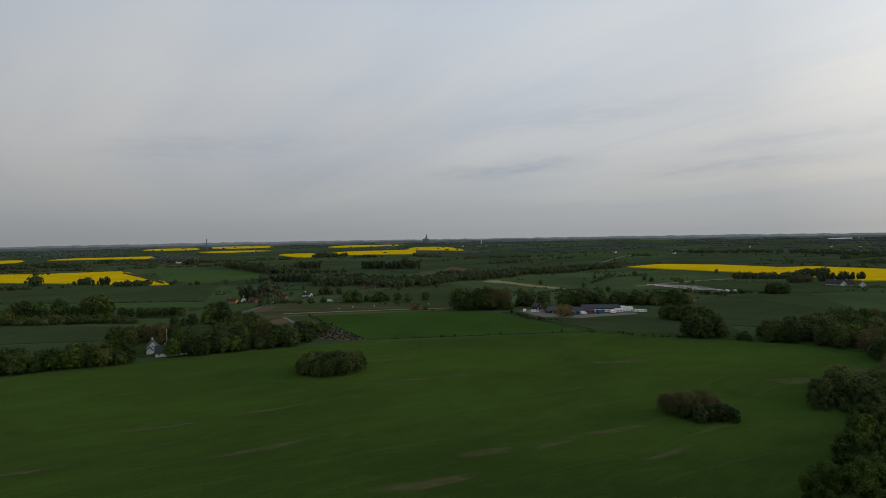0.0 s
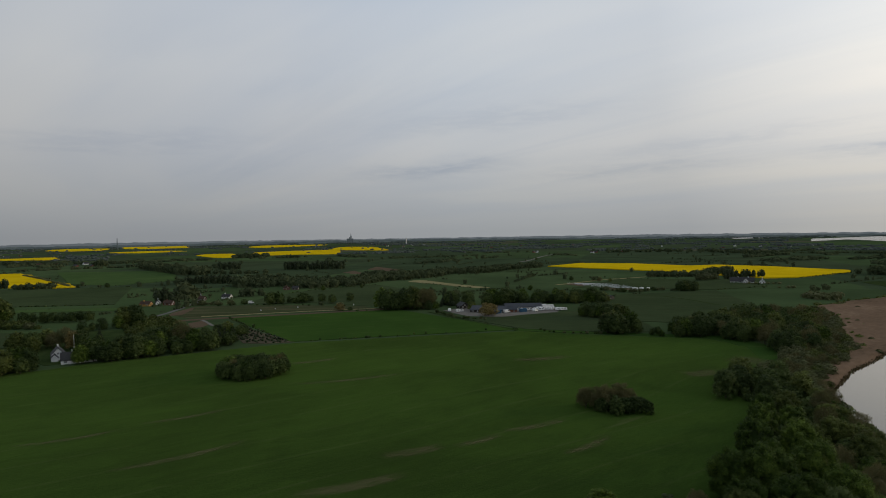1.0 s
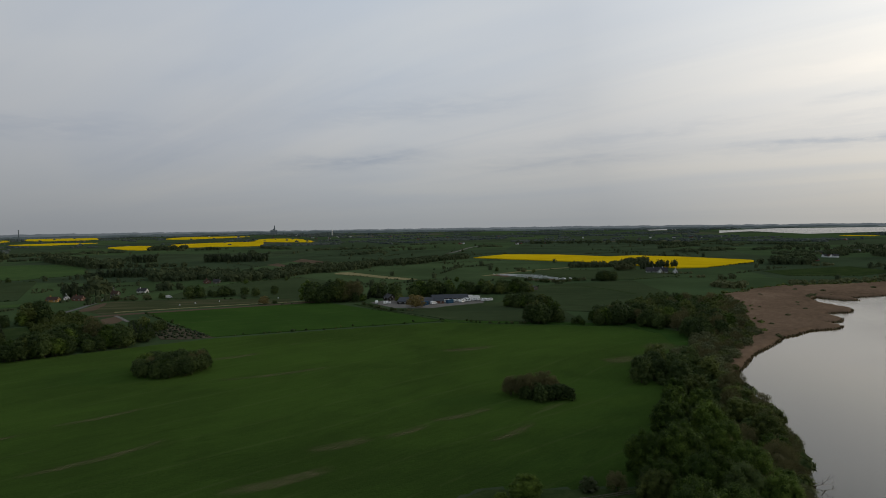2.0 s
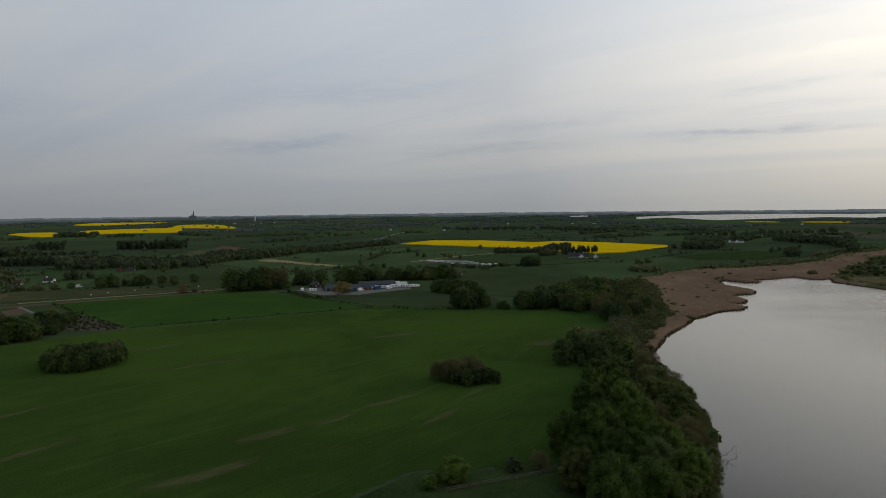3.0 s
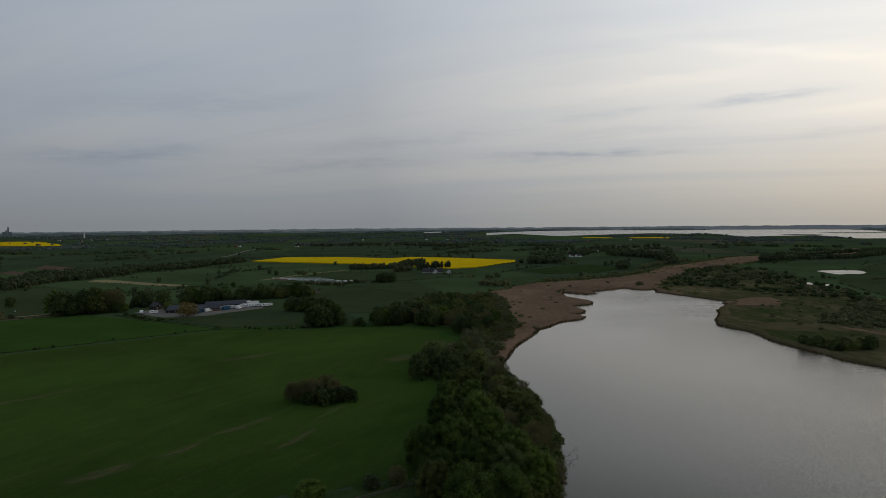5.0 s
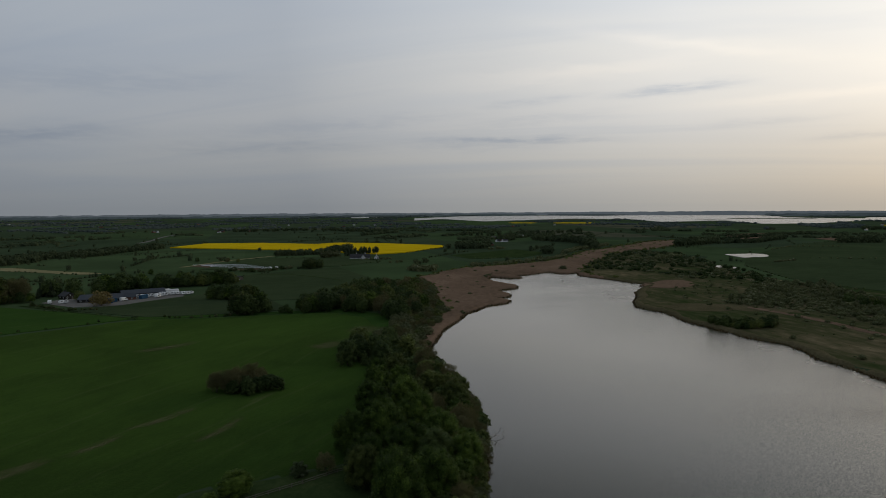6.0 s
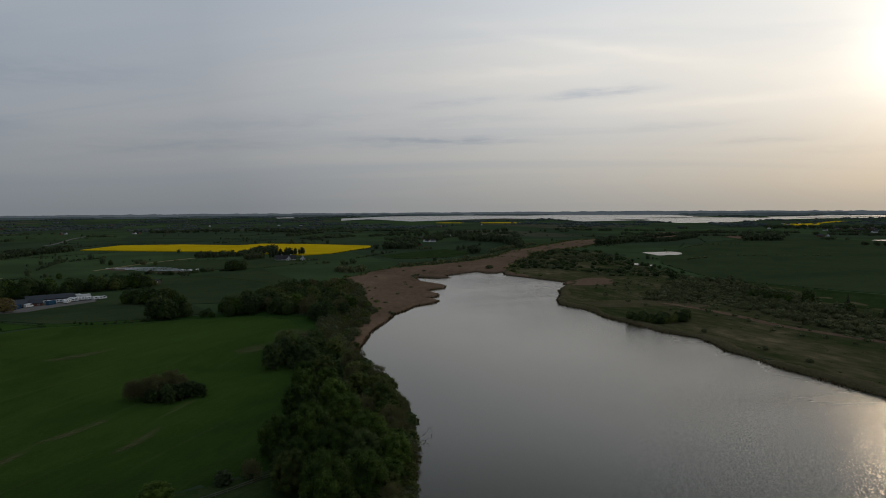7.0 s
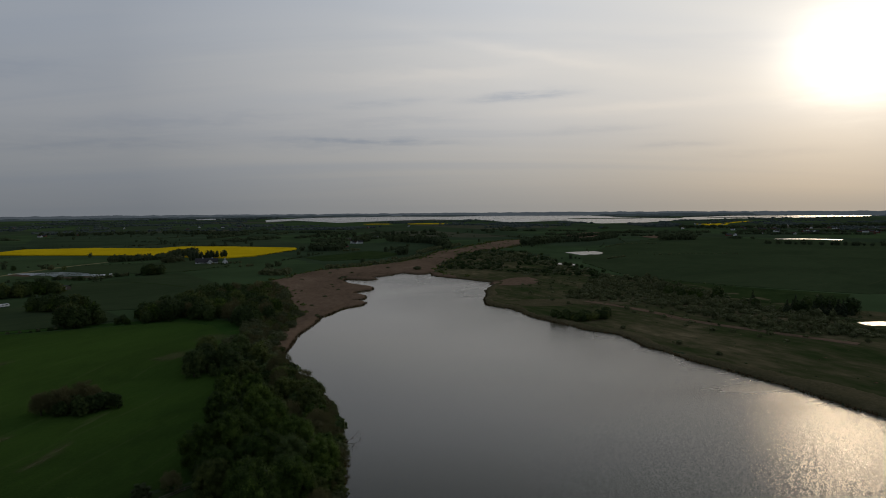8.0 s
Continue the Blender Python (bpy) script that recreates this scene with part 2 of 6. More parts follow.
def farmland_surface():
    """Open country: parcels of several greens and a few of soil, with grassy seams between."""
    m = bpy.data.materials.new("farmland")
    m.use_nodes = True
    n = Nodes(m.node_tree)
    obj = n.add("ShaderNodeTexCoord").outputs["Object"]
    bent = n.vmath("ADD", n.mapping(obj, (1, 0.8, 1), radians(23)), (0, 0, 0)).outputs[0]
    cell = n.add("ShaderNodeTexVoronoi", feature="F1", distance="CHEBYCHEV")
    cell.inputs["Scale"].default_value, cell.inputs["Randomness"].default_value = 0.0032, 0.8
    n.link(bent, cell.inputs["Vector"])
    pick = n.add("ShaderNodeSeparateColor")
    n.link(cell.outputs["Color"], pick.inputs[0])
    kinds = n.ramp(pick.outputs[0], [(0.0, (0.040, 0.062, 0.036)), (0.22, (0.050, 0.081, 0.038)), (0.40, (0.044, 0.066, 0.040)), (0.56, (0.055, 0.090, 0.039)),
                                     (0.70, (0.046, 0.066, 0.038)), (0.82, (0.058, 0.091, 0.043)), (0.95, (0.085, 0.084, 0.062))], "CONSTANT")
    patch = n.noise(obj, 0.01, 5, 0.6, 0.4)
    colour = n.mix(n.remap(patch, 0.3, 0.7), n.mix(1.0, kinds, (0.66, 0.68, 0.62), "MULTIPLY"), n.mix(1.0, kinds, (1.05, 1.06, 0.94), "MULTIPLY"))
    colour = n.mix(n.math("MULTIPLY", n.remap(n.noise(obj, 0.5, 4, 0.6), 0.45, 0.7), 0.4), colour, (0.06, 0.065, 0.03))
    b = n.add("ShaderNodeBsdfPrincipled")
    n.link(colour, b.inputs["Base Color"])
    b.inputs["Roughness"].default_value, b.inputs["Specular IOR Level"].default_value = 0.95, 0.0
    b.inputs["Sheen Weight"].default_value, b.inputs["Sheen Roughness"].default_value, b.inputs["Sheen Tint"].default_value = 0.018, 0.5, (0.5, 0.7, 0.4, 1)
    out = n.add("ShaderNodeOutputMaterial")
    n.link(b.outputs[0], out.inputs[0])
    return m


def water_surface(name, ripple=1.65, calm=0.78, lee=False):
    m = bpy.data.materials.new(name)
    m.use_nodes = True
    n = Nodes(m.node_tree)
    obj = n.add("ShaderNodeTexCoord").outputs["Object"]
    b = n.add("ShaderNodeBsdfPrincipled")
    b.inputs["Base Color"].default_value = (0.046, 0.034, 0.010, 1)
    b.inputs["IOR"].default_value = 1.50
    wind = n.remap(n.noise(n.mapping(obj, (0.3, 1, 1), radians(35)), 0.016, 5, 0.6, 0.8), 0.38, 0.62, calm, 1.0)
    if lee:
        # smooth water in the lee of the trees on the west shore
        away = n.vmath("DOT_PRODUCT", n.vmath("SUBTRACT", obj, (63, 58, 0)).outputs[0], (0.83, -0.56, 0)).outputs["Value"]
        away = n.math("ADD", away, n.math("MULTIPLY", n.math("SUBTRACT", n.noise(obj, 0.012, 3, 0.5), 0.5), 60.0))
        wind = n.math("MULTIPLY", wind, n.remap(away, 15.0, 170.0, 0.06, 1.05))
    n.link(n.math("MULTIPLY_ADD", wind, 0.24, 0.06), b.inputs["Roughness"])
    tilt = None
    for scale, amount in ((4.6, 0.46), (2.0, 0.36), (0.7, 0.12)):
        t = n.add("ShaderNodeTexNoise")
        n.link(n.mapping(obj, (0.8, 1.25, 1), radians(-20)), t.inputs["Vector"])
        t.inputs["Scale"].default_value, t.inputs["Detail"].default_value = scale, 2.0
        c = n.vmath("MULTIPLY", n.vmath("SUBTRACT", t.outputs["Color"], (0.5, 0.5, 0.5)).outputs[0], (ripple * amount, ripple * amount, 0)).outputs[0]
        tilt = c if tilt is None else n.vmath("ADD", tilt, c).outputs[0]
    sway = n.add("ShaderNodeVectorMath", operation="SCALE")
    n.link(tilt, sway.inputs[0])
    n.link(wind, sway.inputs["Scale"])
    upright = n.vmath("NORMALIZE", n.vmath("ADD", sway.outputs[0], (0, 0, 1)).outputs[0])
    n.link(upright.outputs[0], b.inputs["Normal"])
    out = n.add("ShaderNodeOutputMaterial")
    n.link(b.outputs[0], out.inputs[0])
    return m


M_LAND = farmland_surface()
M_FIELD = crop_surface("young_wheat", (0.0175, 0.0340, 0.0072), (0.034, 0.066, 0.0114), (0.14, 0.115, 0.07), radians(30), 19.0, 0.16, 0.66, 0.15, 0.075)
M_FIELD2 = crop_surface("meadow_crop", (0.024, 0.055, 0.012), (0.036, 0.077, 0.015), (0.12, 0.11, 0.06), radians(10), 24.0, 0.2, 0.8)
# blue in dark_crop and spring_crop raised a touch to paint in distance haze
M_DARK = crop_surface("dark_crop", (0.030, 0.043, 0.022), (0.046, 0.063, 0.031), (0.10, 0.085, 0.05), radians(-12), 24.0, 0.2, 0.68, 0.5)
M_MIDGREEN = crop_surface("spring_crop", (0.040, 0.072, 0.026), (0.055, 0.094, 0.031), (0.14, 0.13, 0.07), radians(70), 24.0, 0.3, 0.75, 0.7)
M_RAPE = surface("rapeseed_bloom", [(0.50, 0.325, 0.006), (0.63, 0.43, 0.008), (0.69, 0.49, 0.015)], (0.02, 0.5), 0.8, 0.25, 1.2)
M_SOIL = surface("ploughed_soil", [(0.09, 0.065, 0.045), (0.13, 0.095, 0.065)], (0.03, 0.6), 0.9, 0.1)
M_STUBBLE = crop_surface("sprouting_plot", (0.034, 0.042, 0.022), (0.052, 0.060, 0.030), (0.12, 0.09, 0.06), radians(-8), 12.0, 0.5, 0.5, 0.6)
M_PLOT = surface("dry_plot", [(0.065, 0.055, 0.038), (0.115, 0.098, 0.066)], (0.05, 0.6), 0.9, 0.1)
M_PALE = surface("dry_grass", [(0.16, 0.15, 0.07), (0.30, 0.26, 0.14)], (0.04, 0.6), 0.9, 0.1)
M_REED = surface("dry_reed", [(0.0902, 0.0648, 0.0420), (0.1485, 0.1015, 0.0672), (0.1848, 0.1253, 0.0840), (0.2475, 0.1728, 0.1176)], (0.022, 0.30), 0.9, 0.4, 1.1, stretch=(0.6, 1.2, 1), rot=radians(-40), spec=0.0)
M_REED_EDGE = surface("reed_stems", [(0.07, 0.055, 0.03), (0.14, 0.10, 0.055), (0.17, 0.13, 0.07)], (0.08, 1.2), 0.9, per_island=0.5, spec=0.0)
M_MARSH = surface("marsh_grass", [(0.0255, 0.0408, 0.0134), (0.0394, 0.0552, 0.0190), (0.0696, 0.0696, 0.0325), (0.1253, 0.1056, 0.0582), (0.2146, 0.1704, 0.1008)], (0.026, 0.16), 0.9, 0.35, 0.6, stretch=(0.55, 1.1, 1), rot=radians(-62), spec=0.0)
M_PASTURE = surface("rough_pasture", [(0.0189, 0.0312, 0.0117), (0.0324, 0.0520, 0.0169), (0.0540, 0.0702, 0.0260)], (0.06, 0.9), 0.9, 0.2, 1.5)
M_REED_GREEN = surface("sprouting_reed", [(0.0600, 0.0551, 0.0280), (0.0950, 0.0827, 0.0440), (0.1450, 0.1187, 0.0700)], (0.05, 0.8), 0.9, 0.35, 1.4)
M_WATER = water_surface("lake_water", lee=True)
M_WATER_FAR = water_surface("far_water", 0.3)
M_ASPHALT = surface("asphalt", [(0.10, 0.10, 0.10), (0.16, 0.155, 0.15)], (0.1, 2.0), 0.85)
M_GRAVEL = surface("gravel", [(0.12, 0.112, 0.10), (0.21, 0.198, 0.18)], (0.1, 1.5), 0.9)
M_WHITE = surface("white_render", [(0.66, 0.66, 0.64), (0.82, 0.82, 0.80)], (0.2, 2.0), 0.7)
M_RED = surface("red_brick", [(0.14, 0.07, 0.05), (0.20, 0.10, 0.07)], (0.4, 3.0), 0.8)
M_YELLOW = surface("yellow_render", [(0.45, 0.25, 0.08), (0.55, 0.32, 0.10)], (0.4, 3.0), 0.8)
M_SLATE = surface("dark_roof", [(0.022, 0.022, 0.024), (0.042, 0.041, 0.042)], (0.3, 2.0), 0.6, spec=0.25)
M_SHEET = surface("blue_grey_sheet", [(0.013, 0.017, 0.024), (0.024, 0.029, 0.037)], (0.1, 1.0), 0.55, spec=0.25)
M_TILE = surface("tile_roof", [(0.062, 0.042, 0.034), (0.090, 0.058, 0.046)], (0.3, 2.0), 0.8)
M_TIMBER = surface("weathered_timber", [(0.10, 0.085, 0.07), (0.17, 0.15, 0.12)], (0.5, 4.0), 0.85)
M_DARKWOOD = surface("tarred_timber", [(0.028, 0.026, 0.024), (0.055, 0.050, 0.044)], (0.5, 4.0), 0.85)
M_GLASS = surface("window_glass", [(0.015, 0.018, 0.02), (0.03, 0.034, 0.04)], (0.5, 1.0), 0.08, spec=0.5)
M_METAL = surface("galvanised", [(0.42, 0.43, 0.44), (0.55, 0.56, 0.57)], (0.5, 2.0), 0.45, metal=0.6)
M_PLASTIC = surface("crop_cover", [(0.52, 0.54, 0.56), (0.70, 0.72, 0.74)], (0.2, 1.0), 0.4)
M_BLUE = surface("blue_steel", [(0.03, 0.075, 0.13), (0.05, 0.11, 0.17)], (0.3, 2.0), 0.5)
M_BARK = surface("bark", [(0.06, 0.05, 0.04), (0.11, 0.095, 0.075)], (0.8, 6.0), 0.9)
M_BARE = surface("bleached_wood", [(0.22, 0.20, 0.17), (0.34, 0.31, 0.27)], (0.8, 6.0), 0.9)
# both hill materials emit faintly, in place of distance haze
M_HILL_GLOW = surface("glow_haze_woods", [(0.022, 0.034, 0.030), (0.036, 0.050, 0.042), (0.085, 0.105, 0.080)], (0.005, 0.02), 0.95, glow=(0.034, 0.041, 0.049), stretch=(1, 1, 14), spec=0.0)
M_HILL_FAR_GLOW = surface("glow_haze_hills", [(0.05, 0.062, 0.062), (0.075, 0.088, 0.086), (0.10, 0.112, 0.105)], (0.004, 0.02), 0.95, glow=(0.070, 0.080, 0.091), stretch=(1, 1, 10))
# greens lightened and greyed: distance haze is painted into the leaf colour
M_FARTREE_HAZED = surface("hazed_foliage", [(0.055, 0.071, 0.066), (0.077, 0.094, 0.083), (0.106, 0.123, 0.104)], (0.004, 0.06), 0.9, per_island=0.22, spec=0.0)
# paler leaf tones for woods farther off, with some haze painted in
M_MIDTREE_HAZED = surface("hazed_wood_foliage", [(0.043, 0.059, 0.032), (0.066, 0.085, 0.042), (0.098, 0.115, 0.054)], (0.01, 0.2), 0.8, per_island=0.22, through_light=0.15, spec=0.0)
LEAF = {}
for leaf, tones in (("oak", [(0.042, 0.058, 0.016), (0.084, 0.104, 0.027), (0.141, 0.168, 0.045)]), ("maple", [(0.024, 0.043, 0.009), (0.054, 0.088, 0.016), (0.125, 0.180, 0.032)]),
                    ("dark", [(0.026, 0.043, 0.014), (0.051, 0.076, 0.024), (0.094, 0.127, 0.038)]), ("willow", [(0.073, 0.084, 0.038), (0.106, 0.120, 0.052), (0.140, 0.150, 0.068)]),
                    ("brown", [(0.092, 0.089, 0.039), (0.128, 0.121, 0.053), (0.167, 0.153, 0.068)]), ("conifer", [(0.025, 0.035, 0.019), (0.039, 0.054, 0.025), (0.054, 0.069, 0.033)]),
                    ("russet", [(0.146, 0.112, 0.041), (0.207, 0.161, 0.059), (0.262, 0.205, 0.076)]), ("thorn", [(0.045, 0.062, 0.024), (0.070, 0.090, 0.038), (0.135, 0.145, 0.105)])):
    LEAF[leaf] = surface(leaf + "_leaves", tones, (0.18, 1.3), 0.6, per_object=0.28, per_island=0.36, through_light=0.0 if leaf == "conifer" else 0.2, spec=0.04)

# ---------------------------------------------------------------- plan
EAST_SHORE = [(220, 5), (228, 17), (241, 36), (250, 54), (256, 68), (267, 83), (273, 97), (282, 104), (291, 116), (293, 134), (303, 155), (311, 176), (322, 189), (329, 201), (330, 213), (334, 221), (349, 233),
              (375, 248), (392, 261), (415, 270.5), (438, 278), (439, 300), (443, 318), (445, 336), (449, 357), (467, 374)]
NORTH_SHORE = [(456, 372), (449, 379), (453, 396), (429, 392), (408, 393), (399, 378), (388, 382), (384, 402), (371, 391), (360, 373), (357, 356), (355, 341), (345, 332), (329, 333), (320.5, 327.5), (316.5, 310.5), (308.5, 302.5),
               (295, 305), (295.5, 289.5), (288.5, 285), (270, 284), (253, 276), (241, 271), (230, 263), (220, 255), (209, 248), (201, 242), (183, 227), (168, 213)]
WEST_SHORE = [(151, 189), (139, 163), (128, 139), (116, 123), (102, 107), (80, 84), (63, 58), (48, 20)]
LAKE = EAST_SHORE + NORTH_SHORE + WEST_SHORE + [(40, -60), (120, -170), (230, -120), (205, -40)]


def inside(poly, x, y):
    x, y = np.asarray(x, float), np.asarray(y, float)
    r = np.zeros(x.shape, bool)
    for (ax, ay), (bx, by) in zip(poly, poly[1:] + poly[:1]):
        if ay != by:
            r ^= ((ay > y) != (by > y)) & (x < (bx - ax) * (y - ay) / (by - ay) + ax)
    return r


def edge_distance(poly, x, y, closed=True):
    x, y = np.asarray(x, float), np.asarray(y, float)
    d = np.full(x.shape, 1e9)
    for (ax, ay), (bx, by) in zip(poly, (poly[1:] + poly[:1]) if closed else poly[1:]):
        ux, uy = bx - ax, by - ay
        k = np.clip(((x - ax) * ux + (y - ay) * uy) / (ux * ux + uy * uy + 1e-9), 0, 1)
        d = np.minimum(d, np.hypot(x - ax - k * ux, y - ay - k * uy))
    return d


def wobble(x, y, size, seed=0.0):
    """Cheap smooth noise of about -1 to 1, for arrays."""
    a, b = np.asarray(x, float) / size + seed, np.asarray(y, float) / size - seed * 1.7
    return (np.sin(a * 2.1 + 1.3 * np.sin(b * 1.7)) + np.sin(b * 2.3 + 1.1 * np.sin(a * 1.3 + 2)) + 0.5 * np.sin(a * 4.7 + b * 3.9) + 0.5 * np.sin(b * 5.3 - a * 3.1)) / 3


def shore(x, y):
    """Metres from the lake's edge, negative in the water."""
    d = edge_distance(LAKE, x, y)
    d = np.where(inside(LAKE, x, y), -d, d)
    return d + 0.6 * wobble(x, y, 11, 2) + 0.3 * wobble(x, y, 4, 5)


FIELD = [(-240, 255), (-193, 276), (-180, 292), (-148, 308), (-138, 317), (-82, 342), (-44, 357), (14, 365), (88, 373), (118, 356), (162, 335), (184, 324), (188, 296),
         (172, 255), (156, 236), (144, 226), (134, 208), (130, 192), (119, 178), (98, 148), (80, 124), (62, 128), (40, 134), (10, 118), (-60, 60), (-240, 60)]


def land(x, y):
    """Height of the bare ground."""
    s = shore(x, y)
    return np.clip(s * 0.12, -1.5, 0.5)


def field_rise(x, y):
    d = edge_distance(FIELD, x, y)
    return np.clip(d / 60, 0, 1) * (0.4 + 0.36 * wobble(x, y, 70, 1.0))


def stand(x, y):
    """Height on which a thing stands at x, y."""
    z = float(land(x, y))
    if bool(inside(FIELD, x, y)):
        z += 0.2 + float(field_rise(x, y))
    return z - 0.05


# ---------------------------------------------------------------- mesh helpers


def mesh_of(name, verts, faces, mat, smooth=False):
    me = bpy.data.meshes.new(name)
    me.from_pydata([tuple(map(float, v)) for v in verts], [], faces)
    me.materials.append(mat)
    if smooth:
        me.polygons.foreach_set("use_smooth", [True] * len(me.polygons))
    me.update()
    return me


def part(name, mesh, parent, label="", m=None):
    ob = new(name, mesh)
    ob.parent = parent
    if m is not None:
        ob.matrix_basis = m
    if label:
        ob["label"] = label
    return ob


def grid_sheet(name, xs, ys, z_of, mat, keep=None):
    """A sheet over the grid xs, ys, at heights z_of(x, y), with only the cells where keep(x, y) holds."""
    gx, gy = np.meshgrid(xs, ys)
    nx = len(xs)
    i, j = np.meshgrid(np.arange(nx - 1), np.arange(len(ys) - 1))
    a = (j * nx + i).ravel()
    if keep is not None:
        cx, cy = (gx[:-1, :-1] + gx[1:, 1:]) / 2, (gy[:-1, :-1] + gy[1:, 1:]) / 2
        a = a[keep(cx, cy).ravel()]
    quads = np.stack([a, a + 1, a + nx + 1, a + nx], 1)
    used, inv = np.unique(quads, return_inverse=True)
    quads = inv.reshape(quads.shape)
    x, y = gx.ravel()[used], gy.ravel()[used]
    count = np.bincount(quads.ravel(), minlength=len(used))
    z = z_of(x, y, count < 4)
    me = bpy.data.meshes.new(name)
    me.vertices.add(len(used))
    me.vertices.foreach_set("co", np.stack([x, y, z], 1).ravel())
    me.loops.add(quads.size)
    me.loops.foreach_set("vertex_index", quads.ravel())
    me.polygons.add(len(quads))
    me.polygons.foreach_set("loop_start", np.arange(0, quads.size, 4))
    me.polygons.foreach_set("use_smooth", np.ones(len(quads), bool))
    me.update(calc_edges=True)
    me.validate()
    me.materials.append(mat)
    return new(name, me)


def slab(name, outline, height, mat, label, category, base=0.45, kind="structure"):
    """A crop or a surface standing height metres above the ground within an outline."""
    from mathutils.geometry import tessellate_polygon
    pts = [Vector((x, y, 0)) for x, y in outline]
    n = len(pts)
    tris = tessellate_polygon([pts])
    verts = [(p.x, p.y, base + height) for p in pts] + [(p.x, p.y, base - 0.4) for p in pts]
    area = sum(a.x * b.y - b.x * a.y for a, b in zip(pts, pts[1:] + pts[:1]))
    faces = []
    for t in tris:
        a, b, c = (pts[k] for k in t)
        faces.append(tuple(t) if (b - a).cross(c - a).z > 0 else tuple(reversed(t)))
    for k in range(n):
        q = (k, n + k, n + (k + 1) % n, (k + 1) % n)
        faces.append(q if area > 0 else tuple(reversed(q)))
    return tagged(new(name, mesh_of(name, verts, faces, mat)), label, category, kind=kind)


def rounded(outline, steps=4, jitter=0.0, seed=0):
    """The outline as a smooth closed curve."""
    rng, out, n = random.Random(seed), [], len(outline)
    for k in range(n):
        p0, p1, p2, p3 = (Vector(outline[(k + d) % n]) for d in (-1, 0, 1, 2))
        for s in range(steps):
            t = s / steps
            p = 0.5 * (2 * p1 + (p2 - p0) * t + (2 * p0 - 5 * p1 + 4 * p2 - p3) * t * t + (3 * p1 - p0 - 3 * p2 + p3) * t ** 3)
            out.append((p.x + rng.uniform(-jitter, jitter), p.y + rng.uniform(-jitter, jitter)))
    return out


def ribbon(name, line, width, mat, label, category, z=0.56, kind="structure"):
    """A road or path along a line."""
    verts, faces = [], []
    pts = [Vector(p) for p in line]
    for k, p in enumerate(pts):
        d = (pts[min(k + 1, len(pts) - 1)] - pts[max(k - 1, 0)]).normalized()
        s = Vector((-d.y, d.x)) * width / 2
        for off, h in ((s * 1.15, z - 0.2), (s, z), (-s, z), (-s * 1.15, z - 0.2)):
            verts.append((p.x + off.x, p.y + off.y, h))
    for k in range(len(pts) - 1):
        for e in range(3):
            a = k * 4 + e
            faces.append((a + 1, a, a + 4, a + 5))
    return tagged(new(name, mesh_of(name, verts, faces, mat)), label, category, kind=kind)


# ---------------------------------------------------------------- ground and water


def spread(a, b, step, far, growth=1.16):
    """Even steps from a to b, growing ones beyond, out to far on both sides."""
    mid = list(np.arange(a, b + 0.1, step))
    lo, hi, s = [a], [b], step
    while lo[-1] > -far:
        s = min(s * growth, 220)
        lo.append(lo[-1] - s)
    s = step
    while hi[-1] < far:
        s = min(s * growth, 220)
        hi.append(hi[-1] + s)
    return np.array(sorted(lo[1:]) + mid + hi[1:])


ground = grid_sheet("ground", spread(20, 484, 3.0, 4950), spread(-180, 420, 3.0, 4950), lambda x, y, e: land(x, y), M_LAND)
tagged(ground, "wide green farmland with many parcels reaching the horizon", "ground", kind="structure")

lake = slab("water", [(20, -200), (500, -200), (500, 440), (20, 440)], 0.0, M_WATER, "calm grey lake with fine ripples mirroring the sky", "lake", base=0.0)

main_field = grid_sheet("wheat_field", np.arange(-240, 196, 2.0), np.arange(60, 378, 2.0), lambda x, y, e: 0.7 + field_rise(x, y) - 0.3 * e, M_FIELD, lambda x, y: inside(FIELD, x, y))
tagged(main_field, "rolling field of young green wheat with wheel tracks", "field", kind="structure")

